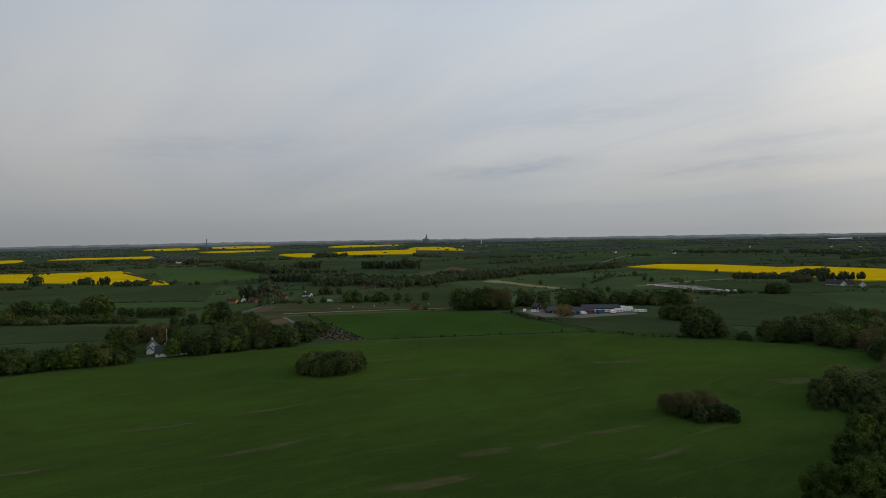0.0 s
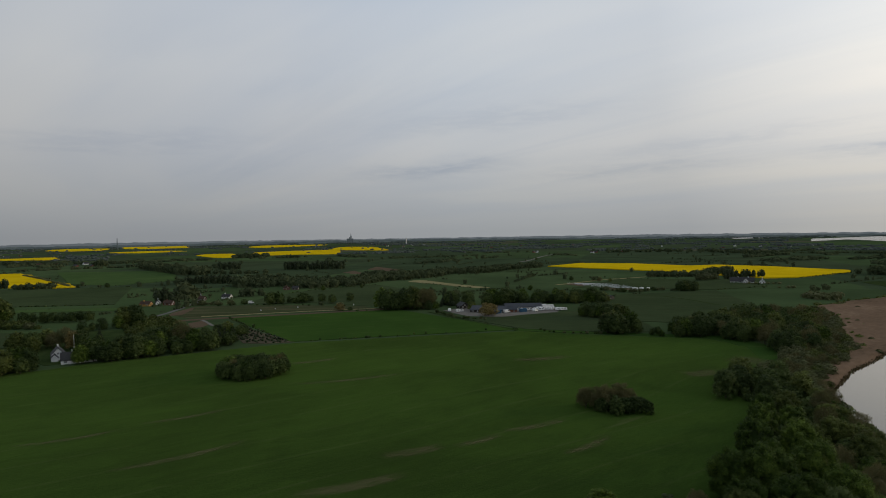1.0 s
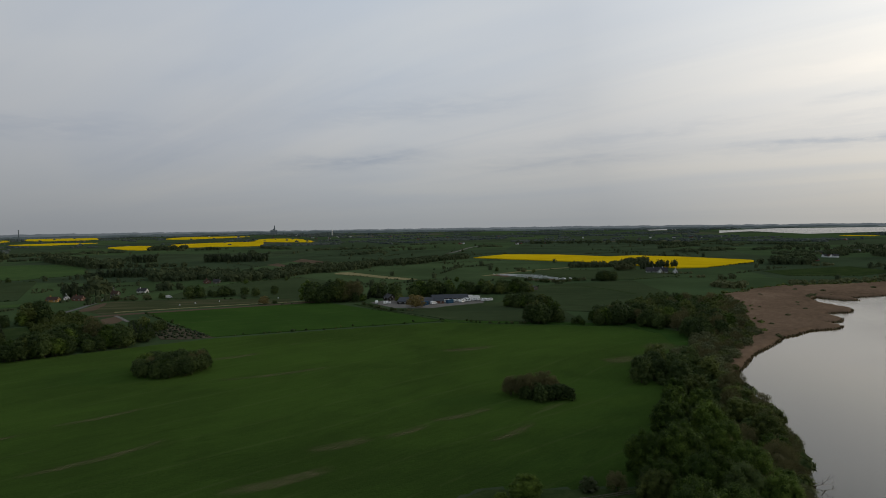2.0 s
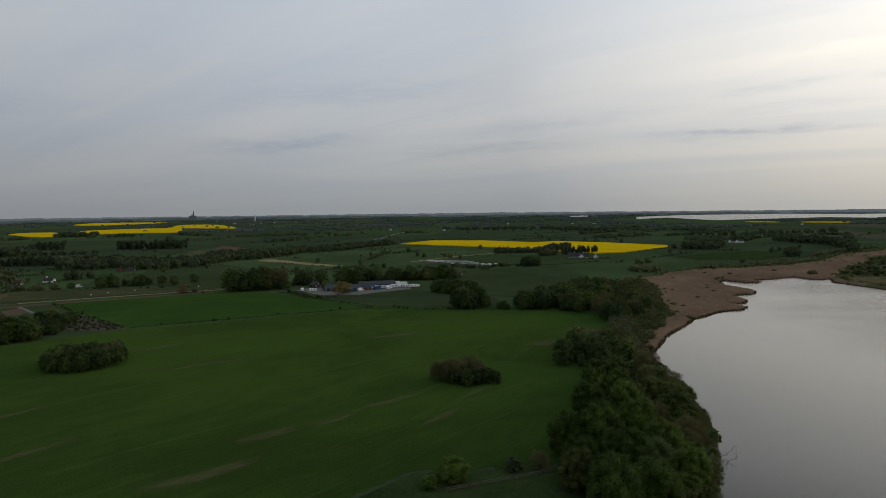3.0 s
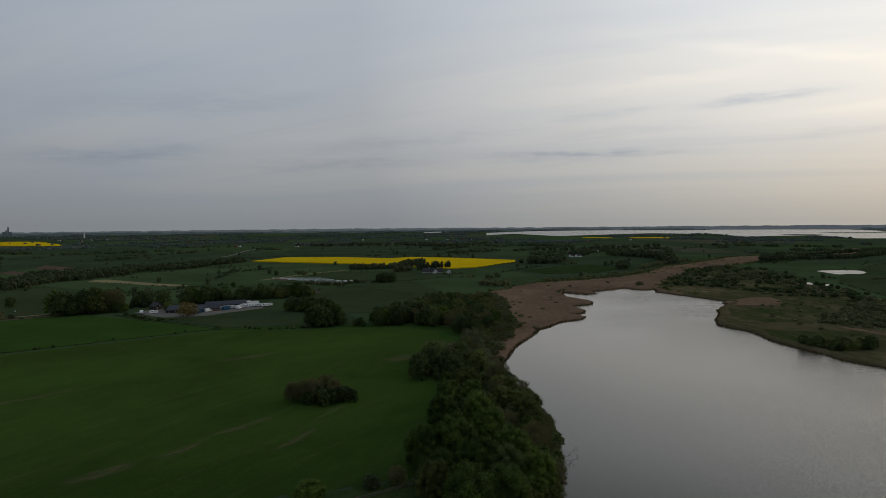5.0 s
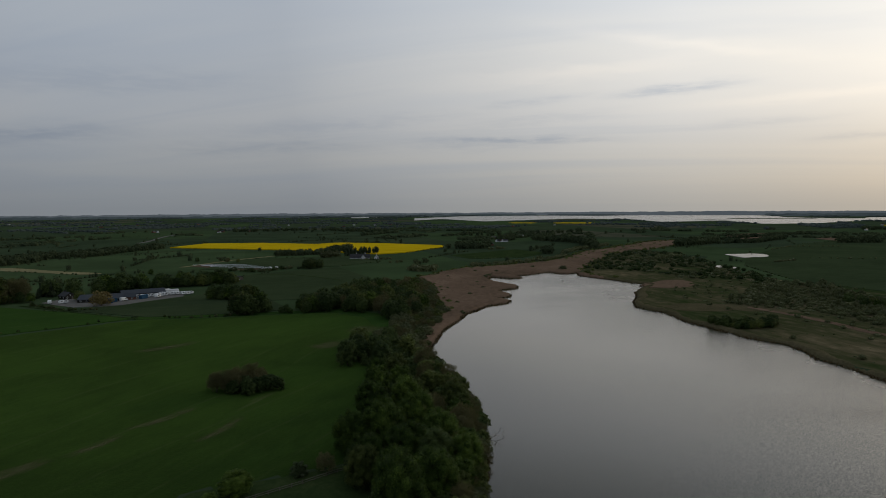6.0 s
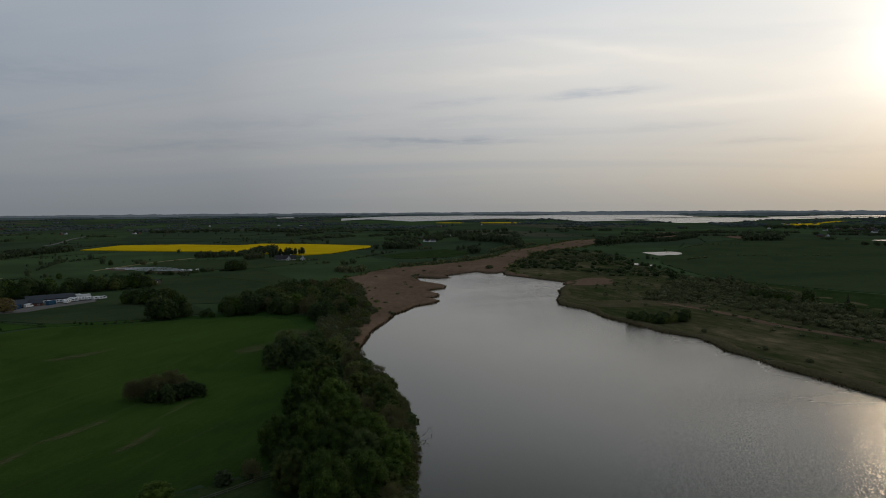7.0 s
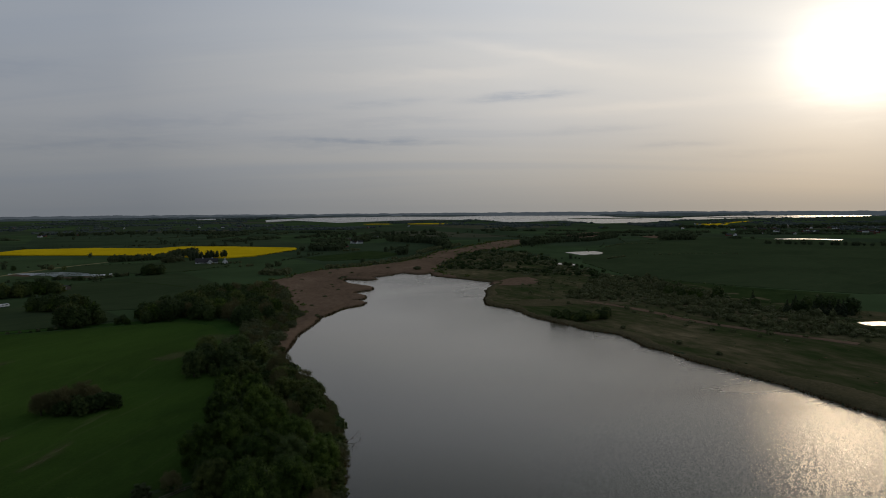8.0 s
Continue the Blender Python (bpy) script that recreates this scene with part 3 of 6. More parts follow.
FIELDS = [
    ("crop_field", [(-102, 477), (-20, 492), (20, 500), (50, 448), (90, 377), (14, 369), (-44, 361), (-84, 440)], 0.3, M_FIELD2, "flat bright green field behind a hedge"),
    ("rapeseed_field", [(-848, 1105), (-778, 1117), (-683, 1123), (-588, 1163), (-479, 999), (-356, 811), (-533, 870), (-632, 900), (-709, 924)], 1.3, M_RAPE, "yellow rapeseed field in full bloom behind trees"),
    ("rapeseed_field", [(-1177, 1925), (-1175, 2056), (-1066, 2056), (-974, 2114), (-866, 1879), (-977, 1884), (-1134, 1867)], 1.3, M_RAPE, "narrow yellow rapeseed field far away"),
    ("rapeseed_field", [(-1341, 1834), (-1291, 1930), (-1163, 1733), (-1210, 1655)], 1.3, M_RAPE, "small yellow rapeseed field far away"),
    ("rapeseed_field", [(-1639, 3560), (-1436, 3688), (-1235, 3170), (-1416, 3075)], 1.3, M_RAPE, "yellow rapeseed field near the horizon"),
    ("rapeseed_field", [(-1495, 4224), (-1146, 4115), (-970, 3481), (-1197, 3381)], 1.3, M_RAPE, "pale yellow rapeseed field near the horizon"),
    ("rapeseed_field", [(-1010, 2640), (-900, 2800), (-740, 2690), (-850, 2470)], 1.3, M_RAPE, "thin strip of yellow rapeseed far away"),
    ("rapeseed_field", [(-529, 2059), (-507, 2164), (-428, 2121), (-364, 1787), (-426, 1815)], 1.3, M_RAPE, "small yellow rapeseed field beside a dark wood"),
    ("rapeseed_field", [(-330, 1920), (-374, 2285), (-140, 2420), (-96, 2191), (-95, 1920), (-228, 1940), (-305, 1900)], 1.3, M_RAPE, "broad yellow rapeseed field before the town"),
    ("rapeseed_field", [(-145, 2541), (-103, 2900), (14, 2800), (64, 2330), (48, 2230), (-89, 2370)], 1.3, M_RAPE, "yellow rapeseed field before the town"),
    ("rapeseed_field", [(-617, 3494), (-549, 3769), (-224, 3648), (-407, 3179), (-543, 3155)], 1.3, M_RAPE, "thin yellow rapeseed field near the horizon"),
    ("rapeseed_field", [(296, 1031), (376, 1105), (456, 1053), (507, 955), (557, 965), (602, 894), (639, 779), (613, 748), (501, 692), (459, 694), (401, 863), (331, 972)], 1.3, M_RAPE, "wide yellow rapeseed field behind a farm"),
    ("rapeseed_field", [(1891, 1606), (1970, 1512), (1895, 1458), (1820, 1548)], 1.3, M_RAPE, "small yellow rapeseed field before the fjord"),
    ("rapeseed_field", [(1775, 1745), (1828, 1681), (1780, 1640), (1732, 1702)], 1.3, M_RAPE, "small yellow rapeseed field before the fjord"),
    ("rapeseed_field", [(2276, 646), (2376, 607), (2879, 603), (2478, 575), (2105, 537)], 1.3, M_RAPE, "yellow rapeseed field beside the village"),
    ("ploughed_field", [(-2, 1069), (15, 1150), (53, 1036), (46, 996), (18, 1016)], 0.15, M_SOIL, "brown ploughed strip among green fields"),
    ("ploughed_field", [(-40, 1000), (-23, 1036), (-6, 962), (-17, 942)], 0.15, M_SOIL, "small brown ploughed field among woods"),
    ("dry_meadow", rounded([(49, 780), (67, 795), (94, 735), (121, 683), (127, 668), (108, 672), (77, 728)], 5, 1.5, 3), 0.3, M_PALE, "pale strip of dry grass"),
    ("crop_field", [(-593, 790), (-557, 800), (-282, 804), (-225, 595), (-419, 600), (-447, 595)], 0.3, M_DARK, "dark green field beside the rapeseed"),
    ("crop_field", [(-299, 569), (-257, 571), (-209, 564), (-197, 545), (-286, 550)], 0.3, M_MIDGREEN, "pale green strip of young crop"),
    ("crop_field", [(-541, 1185), (-335, 1161), (-259, 898), (-313, 829), (-384, 873)], 0.3, M_MIDGREEN, "light green field with faint tracks"),
    ("crop_field", [(-340, 449), (-314, 446), (-222, 431), (-191, 373), (-256, 366), (-273, 362)], 0.3, M_DARK, "dark green field between hedges"),
    ("ploughed_field", [(-150, 505), (-144, 562), (-93, 560), (-5, 529), (2, 513), (-83, 502), (-130, 480)], 0.15, M_STUBBLE, "brown-green plot beside the road"),
    ("crop_field", [(95, 436), (150, 455), (178, 425), (174, 385), (168, 350), (135, 357), (94, 378), (60, 440)], 0.3, M_DARK, "dark green field beside the yard"),
    ("crop_field", [(175, 480), (225, 560), (330, 575), (300, 470), (255, 400), (205, 375), (165, 400)], 0.3, M_DARK, "dark green field before the farm"),
    ("crop_field", [(210, 640), (300, 740), (420, 690), (400, 600), (335, 580), (300, 600)], 0.3, M_DARK, "dark green field beside the farm"),
    ("crop_field", [(532, 180), (525, 155), (516, 111), (515, 40), (440, 40), (438, 84), (445, 98), (452, 121)], 0.3, M_PASTURE, "dull green meadow behind the marsh"),
    ("crop_field", [(740, 345), (650, 305), (600, 262), (560, 225), (535, 187), (527, 156), (522, 110), (524, 30), (640, -80), (1240, -90), (1300, 288), (1340, 400), (1071, 421), (860, 380)], 0.3, M_DARK, "broad dark green field beyond the marsh"),
    ("crop_field", [(520, 620), (660, 640), (640, 560), (560, 530), (500, 560)], 0.3, M_PASTURE, "rough green pasture above the reeds"),
]
FIELDS.append(("rough_grass", [(150, 236), (176, 250), (194, 266), (200, 300), (194, 330), (160, 345), (118, 366), (92, 386), (86, 374), (118, 357), (160, 336), (183, 324), (187, 296), (170, 255)], 0.18, M_FIELD2, "rough grass verge along the wood"))
FIELDS.append(("meadow", [(-226, 429), (-174, 429), (-149, 434), (-128, 373), (-146, 352), (-141, 325), (-152, 317), (-174, 341), (-188, 356)], 0.2, M_PASTURE, "rough dark grass round the farmhouse"))
FIELDS.append(("meadow", [(-179, 478), (-156, 490), (-136, 462), (-121, 426), (-125, 406), (-143, 396)], 0.2, M_PASTURE, "rough dark grass under the trees"))
FIELDS.append(("crop_field", [(-108, 570), (-89, 566), (-48, 566), (8, 520), (21, 529), (49, 656), (10, 745), (-59, 697), (-98, 632)], 0.2, M_DARK, "dark green field beyond the earth track"))
FIELDS.append(("meadow", [(40, 133.6), (62, 127.6), (80, 123.6), (86, 92), (66, 62), (50, 30), (-60, 30), (-60, 59.6), (10, 117.6)], 0.2, M_PASTURE, "dark grazing meadow behind the fence"))
for name, outline, tall, mat, label in FIELDS:
    if name == "rapeseed_field" and math.hypot(*outline[0]) > 1300:
        far = math.hypot(*outline[0])
        outline, tall = rounded(outline, 7, far * 0.004, int(far)), 1.0
    slab(name, outline, tall, mat, label, "field")

WATERS = [
    ("fjord", [(1805, 2417), (2121, 2606), (1869, 2001), (2318, 2083), (2608, 2105), (2589, 1735), (2234, 1385), (2608, 1319), (2213, 981), (2347, 882), (2890, 907), (3370, 784), (3573, 671), (4028, 373),
               (4700, 228), (4700, 420), (4346, 1013), (3858, 1052), (3394, 1278), (4200, 1925), (4100, 2560), (3470, 2604), (3365, 3025), (2818, 3232), (2165, 2899)], "broad pale fjord before the far shore"),
    ("fjord", [(2213, 3685), (2478, 3714), (2207, 3278), (1979, 3263)], "thin pale inlet of the fjord"),
    ("pond", rounded([(778, 389), (793, 387), (806, 379), (818, 374), (816, 359), (790, 342), (766, 340), (764, 348), (746, 350), (758, 366)], 4, 0.8, 1), "small bright pond in the marsh"),
    ("pond", rounded([(615, 318), (623, 322), (628, 319), (618, 310), (607, 308)], 4, 0.6, 2), "narrow bright pool in the marsh"),
    ("pond", rounded([(391, 26), (396, 22), (402, 15), (404, 4), (392, 0), (386, 8), (388, 14), (384, 20)], 4, 0.3, 3), "bright pond beside a dark wood"),
    ("pond", rounded([(1300, 232), (1322, 226), (1346, 210), (1350, 176), (1352, 131), (1322, 126), (1306, 140), (1322, 160), (1300, 200)], 4, 2.5, 4), "long bright pond before the village"),
    ("pond", rounded([(851, 565), (873, 563), (857, 548), (836, 550)], 4, 1.0, 5), "small pool in the reeds"),
    ("pond", rounded([(619, 307), (623, 303), (621, 297), (612, 294), (608, 299)], 4, 0.6, 6), "narrow bright pool in the marsh"),
]
for name, outline, label in WATERS:
    slab(name, outline, 0.42 if name == "pond" else 0.6, M_WATER_FAR, label, "water")

for outline in ([(3000, 1500), (3160, 1490), (3240, 1300), (3230, 1190), (3120, 1320)], [(3560, 1490), (3760, 1500), (3680, 1180), (3440, 1060), (3380, 1180)], [(3600, 960), (3900, 720), (3840, 660), (3540, 880)],
                [(2620, 1460), (2700, 1440), (2690, 1330), (2640, 1360)]):
    slab("islet", rounded(outline), 1.6, M_LAND, "low green islet in the fjord", "island")

# ---------------------------------------------------------------- reeds and marsh
REEDS = [(164, 211), (170, 226), (194, 251), (226, 278), (251, 311), (288, 360), (313, 398), (308, 414), (325, 433), (377, 460), (418, 474), (467, 467), (532, 470), (599, 493), (687, 543), (754, 558), (838, 587),
         (959, 625), (1035, 627), (1061, 597), (906, 534), (797, 510), (706, 496), (617, 457), (537, 412), (470, 374), (450, 330), (330, 270)]
MARSH = [(185, -70), (330, -130), (430, -40), (445, 60), (520, 150), (545, 240), (640, 330), (720, 490), (617, 461), (500, 395), (464, 371), (420, 330), (260, 180), (185, -60)]


def reedy(x, y):
    return (shore(x, y) > 0.4) & inside(REEDS, x, y)


def reedy_east(x, y):
    s = shore(x, y)
    return (s > 0.4) & (x > 190) & inside(MARSH, x, y) & ~inside(REEDS, x, y) & (s < 5.0 + 3.2 * wobble(x, y, 18, 3) + np.clip((70 - y) / 6, 0, 9))


def reed_top(x, y, rim):
    tall = 1.25 + 0.25 * wobble(x, y, 7, 4) + 0.2 * wobble(x, y, 2.3, 8)
    rise = np.clip((shore(x, y) - 0.2) / 1.8, 0.0, 1.0)
    return land(x, y) + np.where(rim, 0.12, tall * (0.3 + 0.7 * rise))


reed_bed = grid_sheet("reed_bed", spread(165, 470, 1.1, 1060, 1.05)[0:], spread(-60, 470, 1.1, 645, 1.05), reed_top, M_REED, reedy)
tagged(reed_bed, "bed of dry brown reeds along the lake shore", "reeds", kind="stuff")
reed_strip = grid_sheet("reed_strip", np.arange(190, 480, 1.1), np.arange(-70, 400, 1.1), reed_top, M_REED_GREEN, reedy_east)
tagged(reed_strip, "narrow strip of dull brown reeds before the marsh", "reeds", kind="stuff")
marsh = grid_sheet("marsh", np.arange(200, 724, 4.0), np.arange(-132, 492, 4.0), lambda x, y, e: land(x, y) + 0.25 - 0.3 * e + 0.12 * wobble(x, y, 11, 6), M_MARSH,
                   lambda x, y: inside(MARSH, x, y) & (shore(x, y) > 3))
tagged(marsh, "rough olive marsh grass with brown patches", "marsh", kind="structure")


def reed_fringe():
    """Upright tufts of stems where the reeds meet the water."""
    rng = np.random.default_rng(5)
    line = EAST_SHORE + NORTH_SHORE + WEST_SHORE[:1]
    verts, faces = [], []
    for (ax, ay), (bx, by) in zip(line, line[1:]):
        n = int(math.hypot(bx - ax, by - ay) * 6)
        k = rng.random(n)
        x, y = ax + (bx - ax) * k + rng.normal(0, 0.9, n), ay + (by - ay) * k + rng.normal(0, 0.9, n)
        s = shore(x, y)
        for px, py in zip(x[(s > -0.5) & (s < 1.8)], y[(s > -0.5) & (s < 1.8)]):
            a, w, h, b = rng.random() * math.pi, rng.uniform(0.12, 0.4), rng.uniform(0.5, 0.95), len(verts)
            dx, dy, lx, ly = math.cos(a) * w, math.sin(a) * w, rng.normal(0, 0.2), rng.normal(0, 0.2)
            verts += [(px - dx, py - dy, -0.2), (px + dx, py + dy, -0.2), (px + dx * 0.7 + lx, py + dy * 0.7 + ly, h), (px - dx * 0.5 + lx, py - dy * 0.5 + ly, h * 0.9)]
            faces.append((b, b + 1, b + 2, b + 3))
    return tagged(new("reed_fringe", mesh_of("reed_fringe", verts, faces, M_REED_EDGE)), "upright dry reed stems at the water's edge", "reeds", kind="stuff")


reed_fringe()

# ---------------------------------------------------------------- trees


def tube(line, radii, sides=6):
    """Vertices and faces of a tapering round limb along a line."""
    verts, faces = [], []
    for k, (p, r) in enumerate(zip(line, radii)):
        for s in range(sides):
            a = 2 * math.pi * s / sides
            verts.append((p[0] + r * math.cos(a), p[1] + r * math.sin(a), p[2]))
        if k:
            o = (k - 1) * sides
            for s in range(sides):
                faces.append((o + s, o + (s + 1) % sides, o + sides + (s + 1) % sides, o + sides + s))
    return verts, faces


def limbs(rng, height, thick, spread_m, count, sides=6):
    """A trunk with limbs, for a tree of that height."""
    verts, faces = tube([(0, 0, -0.3), (rng.uniform(-0.2, 0.2), rng.uniform(-0.2, 0.2), height * 0.35), (rng.uniform(-0.4, 0.4), rng.uniform(-0.4, 0.4), height * 0.8)],
                        [thick * 1.25, thick * 0.8, thick * 0.2], sides)
    for k in range(count):
        a, z = 2 * math.pi * (k + rng.random() * 0.6) / count, height * rng.uniform(0.2, 0.5)
        e, up = spread_m * rng.uniform(0.6, 0.95), height * rng.uniform(0.15, 0.35)
        v, f = tube([(0, 0, z), (math.cos(a) * e * 0.5, math.sin(a) * e * 0.5, z + up * 0.6), (math.cos(a) * e, math.sin(a) * e, z + up)], [thick * 0.5, thick * 0.32, thick * 0.1], max(4, sides - 2))
        o = len(verts)
        verts += v
        faces += [tuple(i + o for i in q) for q in f]
    return verts, faces


SHAPES = {
    # crown's foot, radius, lobes, lobe size; for a tree 10 m high
    "oak": (0.2, 4.6, 46, (0.75, 1.45)), "maple": (0.3, 4.3, 40, (0.85, 1.5)), "dark": (0.1, 4.4, 44, (0.8, 1.45)), "willow": (0.0, 5.0, 26, (1.0, 1.7)),
    "brown": (0.6, 4.0, 24, (0.9, 1.5)), "conifer": (0.4, 2.7, 22, (0.7, 1.1)), "russet": (0.0, 4.6, 46, (0.75, 1.4)), "thorn": (0.0, 4.4, 22, (1.0, 1.6)),
}


def crown_lobes(kind, rng):
    """Round masses of leaf set over an uneven dome, and one heart that fills it."""
    foot, radius, count, (lo, hi) = SHAPES[kind]
    c, r = [], []
    squash = rng.uniform(0.85, 1.15)
    for k in range(count):
        a, size = 2.39996 * k + rng.uniform(-0.4, 0.4), rng.uniform(lo, hi)
        f = (k + rng.random()) / count
        if kind == "conifer":
            ring = radius * (1 - f) * 0.62
            c.append((math.cos(a) * ring, math.sin(a) * ring, foot + 0.3 + f * (9.3 - foot)))
            r.append(max(0.32, radius * (1 - f) * 0.46))
            continue
        # height along the dome: more lobes low down, where the ring is wide
        z = 1 - f * 1.75
        ring = math.sqrt(max(0.0, 1 - z * z)) if z > 0 else 1 - 0.15 * z * z
        mid, half = foot + (10 - foot) * 0.46, (10 - foot) * 0.54
        push = rng.uniform(0.86, 1.12)
        c.append((math.cos(a) * (radius - size * 0.7) * ring * push * squash, math.sin(a) * (radius - size * 0.7) * ring * push / squash,
                  max(foot + size * 0.45, mid + z * (half - size * 0.8) * push)))
        r.append(size)
    return np.array(c), np.array(r)


def crown_mesh(kind, seed, cards, card):
    """Leaf sprays over the lobes of a crown, round dense hearts."""
    rng = random.Random(seed)
    g = np.random.default_rng(seed)
    c, r = crown_lobes(kind, rng)
    n = cards * 3
    pick = g.choice(len(r), n, p=r ** 2 / (r ** 2).sum())
    d = g.normal(size=(n, 3))
    d[:, 2] += 0.3
    d /= np.linalg.norm(d, axis=1)[:, None]
    bare = kind == "brown"
    pos = c[pick] + d * (r[pick] * g.uniform(0.3 if bare else 0.7, 1.3 if bare else 1.18, n))[:, None]
    gap = np.linalg.norm(pos[:, None, :] - c[None], axis=2) / r[None]
    keep = (gap.min(1) > (0.2 if bare else 0.66)) & (pos[:, 2] > 0.1)
    pos, d = pos[keep][:cards], d[keep][:cards]
    n = len(pos)
    if bare:
        # fine upright twigs
        u = d * 0.7 + g.normal(size=(n, 3)) * 0.35 + (0, 0, 0.6)
        u /= np.linalg.norm(u, axis=1)[:, None]
        nrm = np.cross(u, g.normal(size=(n, 3)))
        slim = 0.11
    else:
        out = pos - (0, 0, 3.5)
        out /= np.linalg.norm(out, axis=1)[:, None]
        nrm = d * 1.0 + out * 0.35 + g.normal(size=(n, 3)) * 0.34 + (0, 0, 0.1)
        u = np.cross(nrm, g.normal(size=(n, 3)))
        u /= np.linalg.norm(u, axis=1)[:, None]
    nrm /= np.linalg.norm(nrm, axis=1)[:, None]
    v = np.cross(nrm, u)
    s = card * g.uniform(0.5, 1.4, n)[:, None] * (2.0 if bare else 1.0)
    if bare:
        tips = [pos - u * s, pos + u * s + v * s * slim, pos + u * s - v * s * slim]
    else:
        tips = [pos - u * s + nrm * s * 0.1, pos + u * s * 0.6 + v * s * 0.8, pos + u * s * 0.6 - v * s * 0.8]
    verts = np.stack(tips, 1).reshape(-1, 3).tolist()
    faces = [(3 * k, 3 * k + 1, 3 * k + 2) for k in range(n)]
    foot, radius = SHAPES[kind][:2]
    hearts = [] if bare else [((x, y, z), (q * 0.72,) * 3) for (x, y, z), q in list(zip(c, r))[::1 if cards > 4000 else 2 if cards > 1500 else 3]]
    if kind != "conifer":
        k = 0.45 if bare else 0.68
        hearts.append(((0, 0, foot + (10 - foot) * 0.42), (radius * k, radius * k, (10 - foot) * 0.5 * k)))
    for (x, y, z), (a1, a2, a3) in hearts:
        o = len(verts)
        rings, sides = ((3, 6) if cards > 2600 else (2, 5)) if a1 < 1.2 else (5, 8)
        for a in range(rings + 1):
            t = math.pi * a / rings
            for b in range(sides):
                p, q = 2 * math.pi * (b + 0.5 * (a % 2)) / sides, rng.uniform(0.86, 1.06)
                verts.append((x + q * a1 * math.sin(t) * math.cos(p), y + q * a2 * math.sin(t) * math.sin(p), max(0.05, z + q * a3 * math.cos(t))))
        for a in range(rings):
            for b in range(sides):
                k, l = o + a * sides + b, o + a * sides + (b + 1) % sides
                faces.append((k, k + sides, l + sides, l))
    return mesh_of("crown", verts, faces, LEAF[kind])


LODS = {"close": (13000, 0.125, 4), "near": (5200, 0.180, 4), "mid": (1900, 0.28, 4), "far": (800, 0.42, 4)}
PROTO = {}


def proto(kind, lod, variant):
    key = (kind, lod, variant)
    if key not in PROTO:
        cards, card, _ = LODS[lod]
        if kind == "brown":
            cards = int(cards * 1.3)
        seed = 100 * sorted(SHAPES).index(kind) + 10 * sorted(LODS).index(lod) + variant
        rng = random.Random(seed)
        v, f = limbs(rng, 9.5, 0.22 if kind != "conifer" else 0.16, SHAPES[kind][1] * 0.8, 9 if kind == "brown" else 5, 7 if lod == "near" else 5)
        PROTO[key] = (mesh_of("trunk", v, f, M_BARK), crown_mesh(kind, seed, cards, card))
    return PROTO[key]


TREE_NAMES = {"oak": ("oak_tree", "broad oak in olive leaf"), "maple": ("maple_tree", "dense maple in fresh green leaf"), "dark": ("broadleaf_tree", "dark green broadleaf tree"),
              "willow": ("willow_bush", "rounded grey-green willow bush"), "brown": ("budding_tree", "brown budding tree, nearly bare"), "conifer": ("conifer_tree", "dark narrow conifer"),
              "russet": ("copper_tree", "round tan-leaved tree"), "thorn": ("hawthorn_bush", "hawthorn bush with white blossom")}
RNG = random.Random(77)


def plant(kind, x, y, height, where, group, lod=None, wide=1.0, called=""):
    dist = math.hypot(x, y)
    lod = lod or ("close" if dist < 165 and height > 6 else "near" if dist < 250 else "mid" if dist < 430 and height > 5.5 else "far")
    trunk, crown = proto(kind, lod, RNG.randrange(LODS[lod][2]))
    name, look_of = TREE_NAMES[kind]
    tree = new(called or name)
    k = height / 10
    tree.matrix_basis = Matrix.LocRotScale((x, y, stand(x, y)), Euler((0, 0, RNG.random() * 6.28)), (k * wide * RNG.uniform(0.9, 1.15), k * wide * RNG.uniform(0.9, 1.15), k))
    part("trunk", trunk, tree)
    part("crown", crown, tree)
    return tagged(tree, f"{look_of} {where}", "bush" if kind in ("willow", "thorn") else "tree", group)


def scatter(poly, gap, seed, most=4000):
    """Points about gap apart inside an outline."""
    rng, pts = random.Random(seed), []
    xs, ys = [p[0] for p in poly], [p[1] for p in poly]
    for _ in range(most):
        x, y = rng.uniform(min(xs), max(xs)), rng.uniform(min(ys), max(ys))
        if all((x - a) ** 2 + (y - b) ** 2 > gap * gap for a, b in pts):
            pts.append((x, y))
    ok = inside(poly, [p[0] for p in pts], [p[1] for p in pts])
    return [p for p, k in zip(pts, ok) if k]


def draw(kinds):
    return RNG.choices([k for k, _ in kinds], [w for _, w in kinds])[0]


# the belt of trees between the wheat and the water
BELT = [(66, 96), (72, 122), (92, 150), (117, 179), (130, 195), (128, 214), (136, 234), (154, 232), (157, 212), (150, 189), (139, 164), (128, 141), (115, 122), (101, 107), (77, 87)]
MARKED = (("dark", 123, 208, 10.5), ("dark", 131, 213, 10.5), ("dark", 133, 199, 10), ("oak", 127, 182, 9.5), ("maple", 119, 167, 9), ("maple", 95, 147, 12), ("maple", 105, 144, 12.5), ("maple", 99, 131, 12),
          ("maple", 86, 128, 13), ("maple", 73, 116, 10.5), ("maple", 82, 113, 12), ("maple", 95, 116, 11.5), ("maple", 92, 104, 10), ("dark", 86, 107, 11), ("maple", 73, 105, 11))
for kind, x, y, h in MARKED:
    plant(kind, x, y, h, "in the lakeside belt", "trees along the lake shore", wide=0.96)
